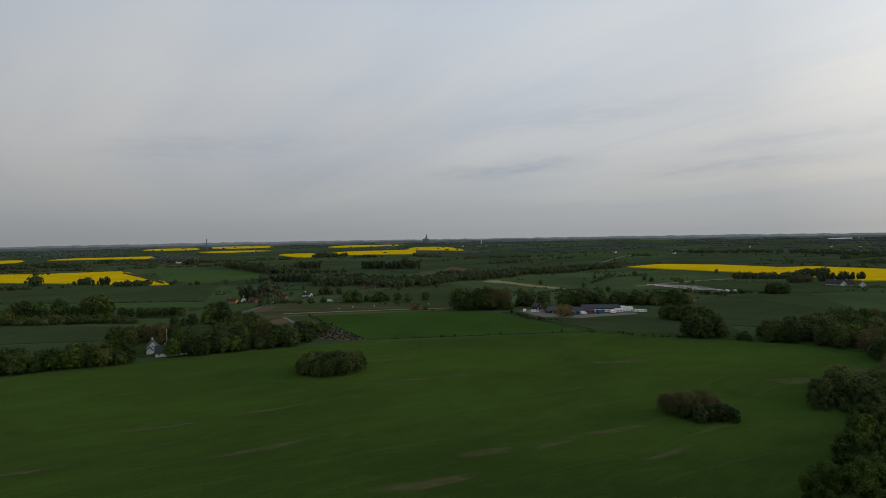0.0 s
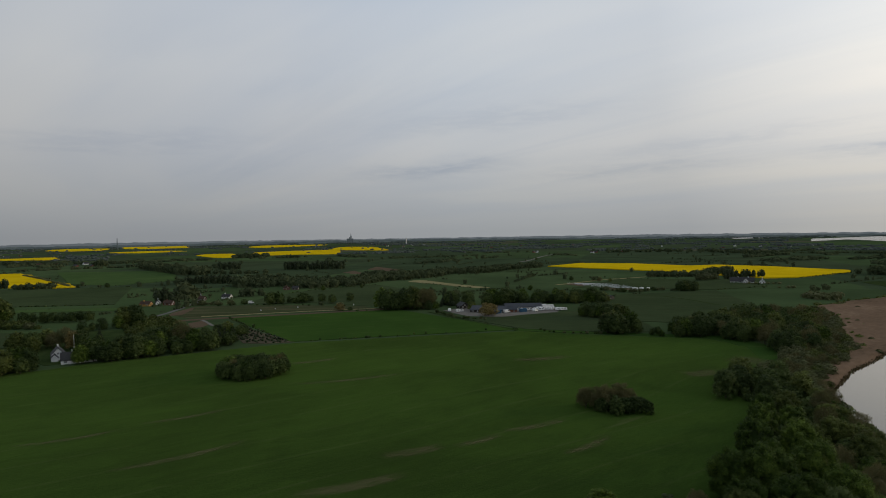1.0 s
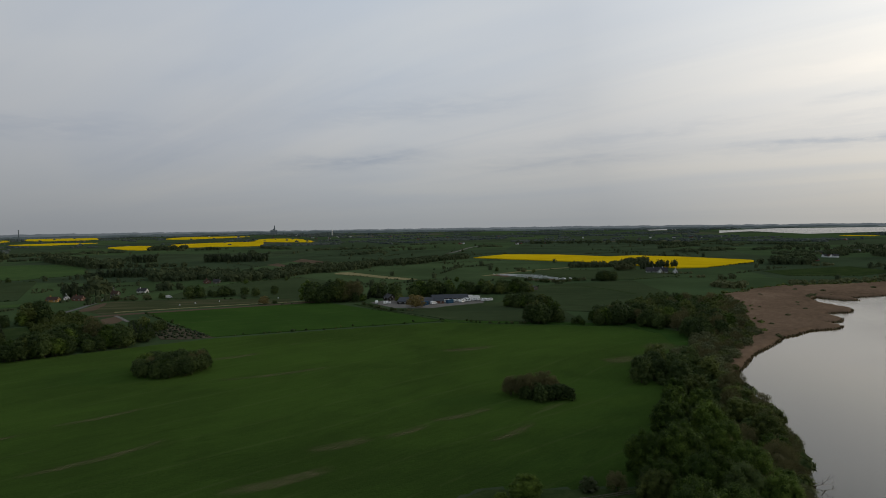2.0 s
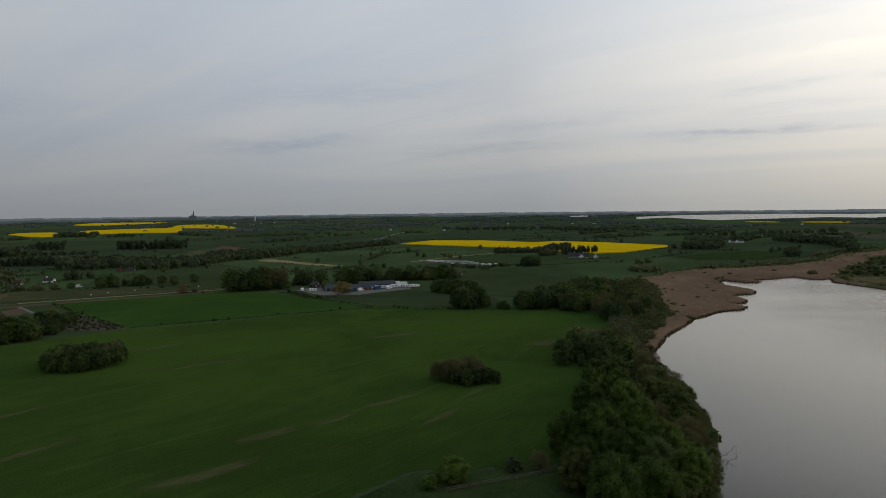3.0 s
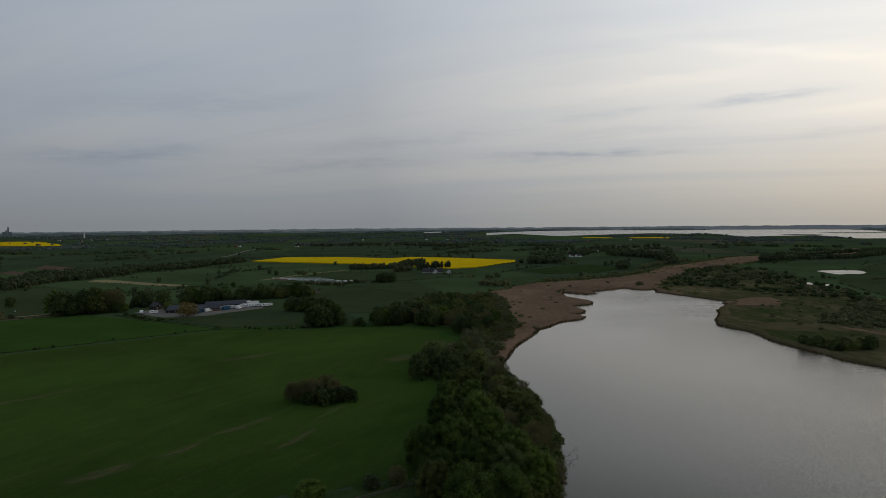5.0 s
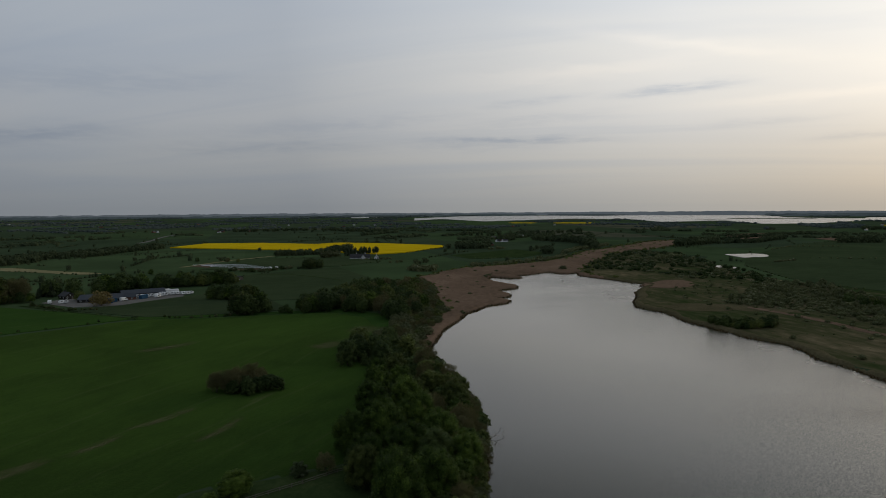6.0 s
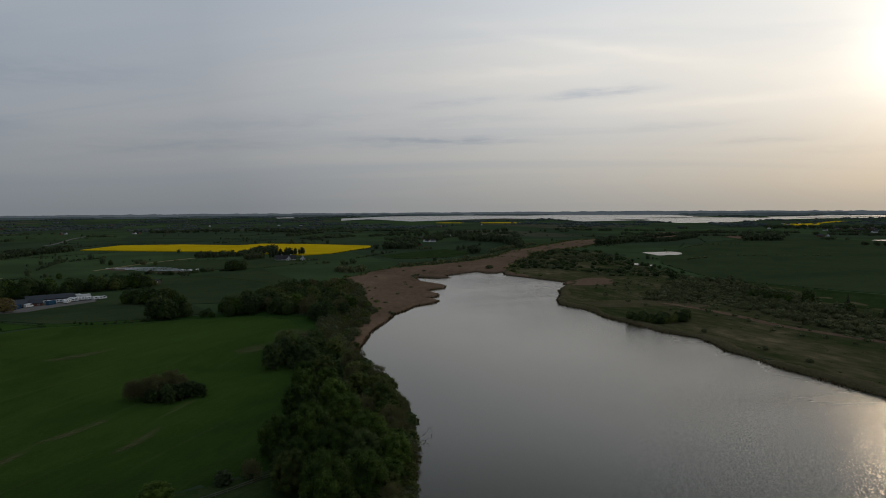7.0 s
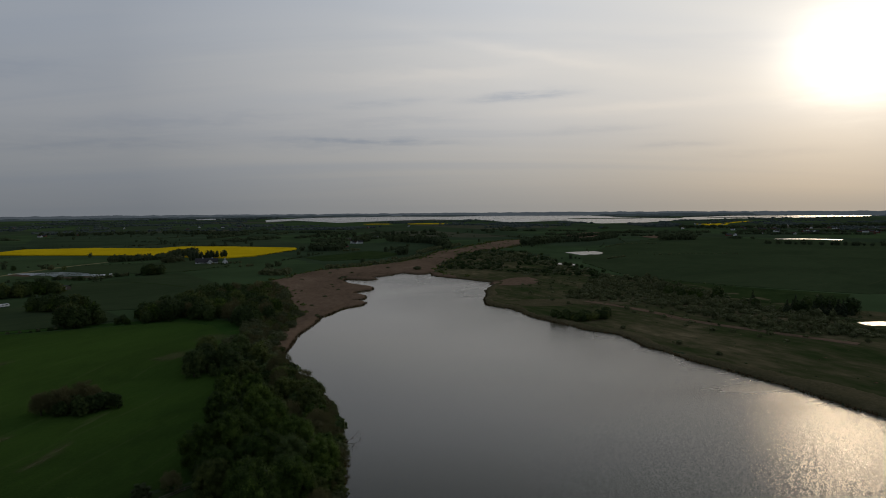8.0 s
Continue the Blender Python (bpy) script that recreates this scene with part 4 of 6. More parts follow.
for x, y in scatter(BELT, 8.0, 3):
    if min(math.hypot(x - m[1], y - m[2]) for m in MARKED) < 8.0:
        continue
    s = float(shore(x, y))
    if y > 200:
        kind, h = draw([("dark", 6), ("oak", 2), ("maple", 1)]), RNG.uniform(8, 10.5)
    elif s < 25 and y > 112:
        kind, h = draw([("brown", 8), ("oak", 3)]), RNG.uniform(7, 9.5)
    elif y < 165:
        kind, h = draw([("maple", 7), ("dark", 2), ("brown", 1)]), RNG.uniform(9, 13.5)
    else:
        kind, h = draw([("oak", 3), ("maple", 4), ("brown", 2), ("dark", 2)]), RNG.uniform(8.5, 12)
    plant(kind, x, y, h, "in the lakeside belt", "trees along the lake shore", wide=0.94 if h > 9 else 1.08)
# low growth in front of the belt, down to the water
SHORE_LINE = WEST_SHORE
for (ax, ay), (bx, by) in zip(SHORE_LINE, SHORE_LINE[1:]):
    length = math.hypot(bx - ax, by - ay)
    nx, ny = (by - ay) / length, -(bx - ax) / length
    for i in range(int(length / 2.6)):
        k, off = (i + RNG.random()) / int(length / 2.6), RNG.uniform(0.6, 2.8)
        plant(draw([("oak", 5), ("brown", 3), ("willow", 2)]), ax + (bx - ax) * k + nx * off, ay + (by - ay) * k + ny * off, RNG.uniform(2.4, 4.6), "overhanging the lake shore", "bushes along the lake shore", "mid", wide=1.3)
    for i in range(int(length / 6)):
        k, off = (i + 0.3 + 0.4 * RNG.random()) / int(length / 6), RNG.uniform(4.5, 7)
        plant(draw([("oak", 5), ("brown", 5), ("maple", 2)]) if ay > 100 else draw([("oak", 4), ("brown", 3), ("maple", 4)]), ax + (bx - ax) * k + nx * off, ay + (by - ay) * k + ny * off, RNG.uniform(5.5, 8), "leaning over the lake shore", "trees along the lake shore", "near", wide=1.1)
LOW_EDGE = [(70, 66), (66, 92), (78, 92), (100, 112), (128, 146), (146, 190), (150, 222), (160, 246), (178, 246), (172, 222), (166, 206), (154, 186), (142, 160), (130, 136), (104, 104), (82, 80)]
for x, y in scatter(LOW_EDGE, 4.4, 5):
    if float(shore(x, y)) > 0.8 and y > 185:
        plant(draw([("oak", 4), ("brown", 3), ("willow", 3)]), x, y, RNG.uniform(2.8, 5.2), "overhanging the lake shore", "bushes along the lake shore", "mid", wide=1.25)

# copses standing in the wheat
COPSE_1 = [(-65.5, 281), (-61, 270), (-52.5, 262.5), (-41, 267), (-34, 277.5), (-37, 287), (-50, 290), (-61, 289)]
COPSE_2 = [(69, 204), (73, 197), (79, 193), (88.5, 193), (90, 200), (84, 207), (73, 208)]
for x, y in scatter(COPSE_1, 3.3, 8):
    rim = float(edge_distance(COPSE_1, x, y)) < 3.0
    plant(draw([("dark", 8), ("oak", 1)]) if rim else draw([("dark", 5), ("maple", 2), ("brown", 3)]), x, y, RNG.uniform(6.6, 7.6) if rim else RNG.uniform(7.4, 8.4), "in a copse amid wheat", "trees of the dense copse", wide=0.95, called="copse_tree")
for x, y in scatter(COPSE_2, 3.0, 9):
    rim = float(edge_distance(COPSE_2, x, y)) < 2.6 and x + 0.9 * (203 - y) > 74
    if rim or RNG.random() < 0.25:
        plant(draw([("dark", 6), ("maple", 1)]), x, y, RNG.uniform(4.2, 5.6), "at the rim of a small copse", "trees of the thin copse", wide=1.15, called="copse_tree")
    else:
        plant("brown", x, y, RNG.uniform(6.2, 8.2), "in a small copse amid the wheat", "trees of the thin copse", wide=1.05, called="copse_tree")

# woods and shrubs on the far side of the wheat, down to the reeds
WOOD = [(166, 340), (190, 328), (196, 300), (190, 268), (212, 275), (240, 312), (262, 345), (285, 385), (250, 400), (205, 372)]
for x, y in scatter(WOOD, 6.0, 12, 9000):
    plant(draw([("dark", 6), ("oak", 2), ("brown", 1.5), ("maple", 1.5)]), x, y, RNG.uniform(7, 11), "in the wood beside the reeds", "trees of the reedside wood")
THICKET = [(152, 238), (172, 252), (188, 270), (205, 290), (240, 322), (262, 345), (285, 385), (300, 415), (312, 402), (289, 362), (253, 314), (232, 277), (201, 250), (173, 223), (158, 216)]
for x, y in scatter(THICKET, 3.8, 13, 12000):
    plant(draw([("willow", 6), ("oak", 2), ("brown", 2)]), x, y, RNG.uniform(2.6, 5.2), "between wheat and reeds", "bushes by the reeds", wide=1.2)

KINDS = {"d": [("dark", 4), ("oak", 1)], "m": [("maple", 5), ("dark", 5), ("oak", 1)], "b": [("dark", 8), ("maple", 3), ("oak", 1), ("brown", 0.4)], "c": [("conifer", 5), ("dark", 1)], "s": [("willow", 4), ("dark", 4)]}
FAR_LUMPS = []


def tree_row(line, depth, height, gap, kind, where, group, singles=500):
    """Trees along a line and some way behind it; those far away go to the woods in the distance."""
    for (ax, ay), (bx, by) in zip(line, line[1:]):
        length = math.hypot(bx - ax, by - ay)
        for i in range(max(1, int(length / gap))):
            for j in range(max(1, int(depth / gap))):
                k = (i + RNG.random()) / max(1, int(length / gap))
                x, y = ax + (bx - ax) * k, ay + (by - ay) * k
                d = math.hypot(x, y)
                out = (j + RNG.random() * 0.8) * gap / d
                x, y, h = x * (1 + out), y * (1 + out), height * RNG.uniform(0.55, 1.12)
                if kind == "b" and depth < 16 and RNG.random() < 0.12:
                    continue
                if d < singles:
                    plant(draw(KINDS[kind]), x, y, h, where, group, wide=1.35 if kind == "s" else 1.0)
                else:
                    FAR_LUMPS.append((x, y, h, kind))


for row in (
    ([(-198, 279), (-189, 282), (-173, 292), (-157, 297), (-150, 304)], 12, 10.5, 3.9, "m"),
    ([(-183, 352), (-168, 352)], 14, 11.0, 6, "d"),
    ([(-138, 315.5), (-127, 319), (-116, 325), (-105, 330), (-93, 338), (-81, 344)], 13, 10.5, 3.9, "m"),
    ([(-122, 346), (-108, 352), (-95, 360)], 12, 11, 5, "b"),
    ([(-148, 362), (-140, 368), (-131, 374)], 10, 8, 6, "b"),
    ([(-133, 380), (-120, 387), (-109, 396)], 14, 12, 5.5, "b"),
    ([(-158, 382), (-150, 388)], 8, 9.5, 5, "c"),
    ([(-91, 358), (-81, 355), (-71, 354)], 30, 9, 4.8, "c"),
    ([(-91, 390), (-73, 386)], 16, 9.5, 6, "b"),
    ([(-311, 444), (-287, 444), (-254, 449), (-217, 447)], 8, 4.6, 4.5, "s"),
    ([(-324, 463), (-312, 480)], 16, 13, 7, "m"),
    ([(-309, 479), (-292, 487)], 14, 15, 7, "b"),
    ([(-285, 493), (-273, 495), (-259, 493)], 22, 16, 7, "b"),
    ([(-294, 490), (-285, 493)], 10, 8, 6, "m"),
    ([(-184, 425), (-172, 428), (-161, 438)], 12, 7.5, 6, "b"),
    ([(-164, 444), (-155, 452)], 9, 18, 5, "d"),
):
    tree_row(*row, "by the white farmhouse", "trees round the farmhouse", 600)
for x, y in ((-243.4, 480.7), (-236.5, 479.9), (-229.3, 478.9), (-224.1, 481.5), (-217.3, 480.7), (-210.9, 479.9), (-206.1, 482.5), (-199.7, 481.7)):
    plant("dark", x, y, RNG.uniform(7.6, 8.6), "in a clipped avenue", "trees of the avenue", "mid", wide=0.95)
for row in (
    ([(-189, 594), (-177, 592), (-167, 590)], 24, 14.5, 6, "c"),
    ([(-174, 623), (-163, 638)], 18, 15, 7, "b"),
    ([(-146, 568), (-123, 564), (-106, 566)], 8, 4.6, 4.5, "s"),
    ([(-128, 638), (-102, 639)], 20, 8.6, 7, "b"),
    ([(-88, 559), (-73, 561)], 14, 12, 6, "b"),
    ([(-70, 561), (-53, 563)], 12, 9, 5.5, "b"),
    ([(-162, 650), (-144, 659)], 8, 4.8, 6, "b"),
    ([(10, 495), (21, 490), (33, 492), (48, 501)], 20, 16, 6, "b"),
    ([(20, 494), (28, 493)], 6, 8.8, 4, "m"),
    ([(31, 492), (43, 487), (56, 489)], 8, 7.4, 4.5, "m"),
    ([(57, 508), (67, 510), (75, 513)], 14, 12, 4.6, "c"),
    ([(75, 517), (82, 516)], 10, 11, 5, "b"),
    ([(93, 502), (109, 504), (124, 502)], 18, 13.5, 5, "b"),
    ([(120, 498), (138, 497)], 12, 9.5, 4.6, "b"),
    ([(135, 508), (151, 510), (164, 504)], 16, 10.5, 5, "b"),
    ([(165, 504), (181, 505), (193, 500)], 16, 11.5, 5, "b"),
):
    tree_row(*row, "behind the yard", "trees round the yard", 600)
for row in (
    ([(-229, 832), (-194, 824), (-164, 817)], 24, 10.5, 6, "c"),
    ([(-242, 825), (-227, 831)], 14, 7, 6, "b"),
    ([(-151, 753), (-122, 739), (-98, 759)], 60, 12.5, 8.5, "b"),
    ([(-88, 732), (-60, 712), (-29, 720), (-7, 740)], 90, 9.8, 8.5, "b"),
    ([(-423, 1256), (-342, 1118), (-274, 1006), (-243, 1012)], 70, 13.5, 11, "b"),
    ([(-262, 1165), (-225, 1154)], 30, 13.5, 6.5, "c"),
    ([(-237, 1025), (-193, 1013), (-156, 1018)], 20, 7.4, 8, "b"),
    ([(-141, 1111), (-92, 1096), (-42, 1098)], 44, 13.7, 7, "c"),
    ([(-78, 1166), (-59, 1160)], 30, 16, 9, "b"),
    ([(-351, 1723), (-309, 1746), (-271, 1771)], 60, 12, 12, "b"),
    ([(-210, 1661), (-174, 1685)], 40, 9, 12, "b"),
    ([(-7, 756), (17, 796), (44, 800)], 70, 11.5, 8.5, "b"),
    ([(46, 809), (74, 833), (99, 860)], 50, 10, 8.5, "b"),
    ([(94, 885), (122, 902)], 30, 11, 8.5, "b"),
    ([(121, 890), (164, 903), (220, 971), (280, 1016)], 50, 9, 9, "b"),
):
    tree_row(*row, "in the woods behind the yard", "trees of the middle woods")
for row in (
    ([(143, 423), (152, 414), (161, 408), (173, 409)], 14, 10, 5, "b"),
    ([(134, 352), (142, 346), (155, 348)], 16, 11.4, 5, "b"),
    ([(155, 341), (161, 333)], 10, 6.6, 4.6, "b"),
    ([(164, 333), (171, 327), (181, 326)], 16, 11.8, 5.2, "b"),
    ([(291, 576), (309, 573)], 20, 10.9, 5, "d"),
    ([(224, 606), (233, 597), (242, 574), (284, 588)], 8, 4.6, 5.5, "s"),
    ([(260, 724), (274, 721)], 10, 5.5, 6, "b"),
    ([(260, 406), (269, 408), (283, 414)], 14, 5.2, 5, "d"),
    ([(49, 472), (62, 434), (80, 424)], 3, 2.4, 3, "s"),
    ([(101, 370), (109, 359), (119, 354), (133, 350)], 4, 1.8, 3, "s"),
    ([(-28, 361), (24, 368), (71, 374)], 3, 1.5, 6, "d"),
    ([(392, 630), (404, 627), (428, 619)], 4, 2.6, 3.6, "s"),
):
    tree_row(*row, "at the edge of the fields", "trees at the field edges", 700)
for row in (
    ([(346, 758), (376, 751), (405, 744)], 10, 8.0, 3.0, "b"),
    ([(416, 757), (438, 762), (460, 768)], 12, 10.5, 4.0, "b"),
    ([(430, 748), (452, 752)], 8, 11.5, 4.5, "c"),
    ([(412, 697), (439, 707), (468, 709)], 10, 10.5, 4.6, "c"),
    ([(-537, 823), (-523, 829)], 10, 14, 6, "b"),
    ([(-490, 840), (-464, 835)], 8, 10, 6, "b"),
    ([(-455, 824), (-434, 829)], 10, 10.8, 5, "c"),
    ([(-415, 798), (-376, 799), (-375, 816)], 10, 7.9, 4.6, "b"),
    ([(-528, 756), (-498, 774), (-466, 792)], 8, 6.5, 4.6, "b"),
    ([(-689, 1070), (-671, 1081)], 20, 5.6, 8, "b"),
    ([(-551, 1094), (-463, 974), (-362, 823)], 5, 3.8, 5, "s"),
    ([(-905, 1299), (-854, 1347), (-770, 1388)], 40, 11, 11, "b"),
    ([(-838, 1541), (-784, 1551), (-723, 1559)], 40, 10.5, 12, "b"),
    ([(-569, 1395), (-545, 1412)], 30, 15, 11, "b"),
    ([(-574, 1505), (-517, 1513)], 30, 7, 12, "b"),
    ([(-326, 806), (-314, 804)], 8, 4.6, 6, "b"),
):
    tree_row(*row, "among the fields", "trees among the fields")
for x, y, h in ((377, 690, 8.5), (386, 691, 9.5), (396, 693, 8)):
    plant("willow", x, y, h, "before the conifers of the white farm", "trees among the fields", "mid", wide=1.2)
for row in (
    ([(602, 724), (606, 720)], 10, 6.7, 6, "b"),
    ([(601, 707), (637, 685), (680, 719)], 30, 11, 8.5, "b"),
    ([(626, 661), (659, 662)], 10, 4.9, 6, "s"),
    ([(783, 798), (855, 834)], 30, 11.5, 9, "b"),
    ([(620, 552), (636, 550)], 12, 10.4, 6, "b"),
    ([(630, 528), (634, 523)], 10, 5.8, 6, "b"),
    ([(556, 513), (571, 509)], 8, 3.4, 5, "s"),
    ([(864, 792), (847, 673), (746, 567)], 60, 12, 12, "b"),
    ([(361, 492), (366, 472), (378, 474)], 14, 7, 5.5, "s"),
    ([(409, 547), (433, 553)], 10, 6.1, 6, "b"),
    ([(398, 579), (413, 573)], 8, 3.7, 5, "s"),
    ([(430, 484), (470, 476), (540, 478), (610, 506)], 26, 3.6, 6.5, "s"),
    ([(640, 536), (712, 568), (830, 605)], 26, 5, 8, "s"),
    ([(883, 515), (943, 515), (1022, 527)], 40, 12.5, 10, "b"),
    ([(990, 511), (1062, 482), (1226, 503)], 30, 9.2, 11, "b"),
    ([(1146, 386), (1203, 348)], 40, 12, 10, "b"),
    ([(1063, 564), (1362, 571), (1493, 552)], 30, 7.6, 14, "b"),
    ([(704, 299), (752, 294)], 8, 2.8, 5, "s"),
    ([(801, 303), (807, 271), (847, 241), (871, 191)], 4, 2.0, 6, "s"),
    ([(906, 390), (1004, 402), (1051, 350)], 5, 2.4, 7, "s"),
    ([(883, 1029), (963, 943), (1241, 977)], 60, 10, 22, "b"),
    ([(1135, 217), (1149, 53)], 12, 8, 9, "b"),
    ([(640, 400), (700, 405)], 30, 6, 8, "s"),
    ([(1795, 562), (1926, 304), (2187, 107)], 150, 10, 24, "b"),
):
    tree_row(*row, "beyond the reeds", "trees beyond the reeds")
for row in (
    ([(402, 62), (404, 45), (411, 28)], 20, 9.5, 5.5, "c"),
    ([(404, 101), (412, 88), (418, 74)], 5, 5.5, 6, "b"),
    ([(430, 62), (438, 36)], 20, 9, 7, "b"),
    ([(438, 115), (438, 106)], 14, 8, 6, "b"),
    ([(437, 140), (431, 116)], 24, 7, 7, "b"),
    ([(427, 88), (428, 82)], 3, 9, 5, "c"),
    ([(306, 158), (308, 144), (322, 136), (336, 140)], 16, 5.2, 3.4, "d"),
    ([(613, 1596), (838, 1509), (867, 1267)], 80, 10, 22, "b"),
):
    tree_row(*row, "on the marsh", "trees on the marsh")

# bushes along the shore and in the reeds
for x, y, h in ((269, 343, 5), (290, 324, 2.4), (232, 286, 3), (236, 270, 2.4), (321, 344, 2.2), (432, 464, 2.6), (414, 426, 2.6), (376, 400, 2.8), (384, 404, 2.6), (366, 382, 2.8), (300, 360, 2.1),
                (340, 372, 2.2), (474, 396, 5), (468, 430, 3), (314, 150, 2.4), (304, 118, 2.2), (284, 84, 2.2), (272, 64, 2.0), (362, 252, 2.0), (258, 300, 2.2), (350, 420, 2.2), (300, 390, 2.3), (400, 440, 2.4), (378, 398, 2.6), (384, 406, 2.4), (390, 408, 2.0), (372, 396, 2.2), (398, 402, 1.8), (330, 360, 2.0), (352, 440, 2.2)):
    if float(shore(x, y)) > 1.5:
        plant("willow", x, y, h, "rooted among dry reeds", "bushes in the reeds", wide=1.5)
plant("thorn", 62, 126.8, 3.4, "beside the old fence", "bushes by the fence", "near", wide=1.35)
plant("maple", 47, 126.5, 5.6, "beside the old fence", "bushes by the fence", "close", wide=1.45)
plant("maple", 41, 125, 3.0, "beside the old fence", "bushes by the fence", "near", wide=1.3)
plant("brown", 68, 125.5, 4.5, "beside the old fence", "bushes by the fence", "near", wide=1.2)
plant("oak", 70.5, 113, 9.2, "at the end of the belt", "trees along the lake shore", "close", wide=0.95)
plant("oak", 78, 480, 7, "before the yard", "trees round the yard")
for x, y, h in ((37, 494, 13), (42, 497, 15), (47, 499, 14), (46, 505, 15)):
    plant("brown", x, y, h, "behind the yard", "trees round the yard", "mid")
plant("russet", 84, 444, 9.5, "before the yard", "trees round the yard", "mid", wide=1.45)
for kind, x, y, h in (("brown", -171, 366, 9), ("russet", -159, 364, 10), ("dark", -154, 361, 11), ("brown", -166, 369, 11), ("oak", -177, 372, 10)):
    plant(kind, x, y, h, "behind the white farmhouse", "trees round the farmhouse")
plant("russet", -23, 501, 6.5, "beside the earth track", "trees round the yard", wide=1.2)
plant("dark", -15, 500, 3.2, "beside the earth track", "trees round the yard", wide=1.4)


def leafy_mass(name, spots, label, seed, per=36, mat=None, sides=6, rings=3):
    """Many bushes or far trees as one mass of sprays round squat hearts; spots are x, y, height, width."""
    g = np.random.default_rng(seed)
    spots = np.array(spots, float)
    n = len(spots)
    vs, fs, o = [], [], 0
    t = (np.arange(rings + 1) / rings) * math.pi * 0.62
    for x, y, h, w in spots:
        a = (np.arange(sides)[None] + 0.5 * (np.arange(rings + 1)[:, None] % 2)) * 2 * math.pi / sides + g.random() * 6
        q = g.uniform(0.72, 1.0, (rings + 1, sides))
        px = x + w / 2 * 0.86 * q * np.sin(t)[:, None] * np.cos(a)
        py = y + w / 2 * 0.86 * q * np.sin(t)[:, None] * np.sin(a)
        pz = 0.3 + h * 0.42 + h * 0.5 * q * np.cos(t)[:, None] + 0 * a
        pz[-1] = 0.2
        vs.append(np.stack([px, py, pz], -1).reshape(-1, 3))
        for i in range(rings):
            for b in range(sides):
                k, l = o + i * sides + b, o + i * sides + (b + 1) % sides
                fs.append((k, k + sides, l + sides, l))
        o += (rings + 1) * sides
    if per:
        idx = np.repeat(np.arange(n), per)
        d = g.normal(size=(n * per, 3))
        d[:, 2] = np.abs(d[:, 2])
        d /= np.linalg.norm(d, axis=1)[:, None]
        h, w = spots[idx, 2], spots[idx, 3]
        f = g.uniform(0.85, 1.08, n * per)
        pos = np.stack([spots[idx, 0] + d[:, 0] * w / 2 * f, spots[idx, 1] + d[:, 1] * w / 2 * f, 0.3 + h * 0.35 + d[:, 2] * h * 0.62 * f], 1)
        nrm = d + g.normal(size=d.shape) * 0.5
        nrm /= np.linalg.norm(nrm, axis=1)[:, None]
        u = np.cross(nrm, g.normal(size=d.shape))
        u /= np.linalg.norm(u, axis=1)[:, None]
        v = np.cross(nrm, u)
        s = (np.sqrt(h * w) * 0.115 * g.uniform(0.6, 1.4, n * per))[:, None]
        vs.append(np.stack([pos - u * s, pos + u * s * 0.6 + v * s * 0.8, pos + u * s * 0.6 - v * s * 0.8], 1).reshape(-1, 3))
        fs += [(o + 3 * k, o + 3 * k + 1, o + 3 * k + 2) for k in range(n * per)]
    return tagged(new(name, mesh_of(name, np.concatenate(vs), fs, mat or M_FARTREE_HAZED)), label, "bushes" if "thicket" in name or name == "undergrowth" else "woods", kind="stuff")


leafy_mass("undergrowth", [(x, y, RNG.uniform(3.0, 5.2), RNG.uniform(4.5, 7)) for x, y in scatter(BELT, 4.6, 6)], "dark shrubs under the lakeside trees", 30, 160, LEAF["dark"])
edge_spots = []
for (ax, ay), (bx, by) in zip(REEDS[1:26], REEDS[2:27]):
    n = int(math.hypot(bx - ax, by - ay) / 3.4)
    for i in range(n):
        k, x, y = (i + RNG.random()) / n, RNG.gauss(0, 4.5), RNG.gauss(0, 4.5)
        x, y = ax + (bx - ax) * k + x, ay + (by - ay) * k + y
        if float(shore(x, y)) > 6:
            edge_spots.append((x, y, RNG.uniform(1.2, 3.0), RNG.uniform(2.0, 5.5)))
edge_spots += [(x, y, RNG.uniform(1.2, 2.6), RNG.uniform(3, 8)) for x, y in scatter([(542, 473), (649, 512), (789, 572), (978, 636), (1032, 638), (1049, 611), (925, 560), (805, 527), (717, 506), (617, 461)], 11, 26)]
leafy_mass("reedside_thicket", edge_spots, "low bushes and green tufts round the reeds", 36, 50, LEAF["oak"])
SHRUBS = [(384, 191), (393, 136), (361, 93), (336, 60), (344, 26), (354, 8), (385, 0), (392, 25), (406, 45), (421, 77), (440, 100), (467, 123), (531, 186), (528, 231), (470, 215)]
POND, POOL = WATERS[4][1], WATERS[3][1]


def clear_of_pond(x, y):
    return not any(bool(inside(POND, x * f, y * f)) for f in (0.97, 1.0, 1.015, 1.03, 1.05)) and float(edge_distance(POND, x, y)) > 4


brush = scatter([(-313, 447), (-287, 444), (-254, 449), (-217, 447), (-235, 473), (-274, 480), (-310, 476), (-331, 473)], 4.2, 23) + scatter([(-179, 478), (-156, 490), (-140, 470), (-128, 440), (-128, 410), (-143, 400)], 5.0, 24)
leafy_mass("hedge_thicket", [(x, y, RNG.uniform(2.4, 5.0), RNG.uniform(4, 7)) for x, y in brush], "brownish-green thicket beside the avenue", 37, 90, LEAF["oak"])
thick = [p for p in scatter(SHRUBS, 4.6, 21) if clear_of_pond(*p)]
leafy_mass("willow_thicket", [(x, y, RNG.uniform(1.2, 3.0) * (1.25 + 0.7 * float(wobble(x, y, 24, 4))), RNG.uniform(3.5, 7.5)) for x, y in thick[::2]], "wide thicket of low grey-green willow bushes", 31, 130, LEAF["willow"])
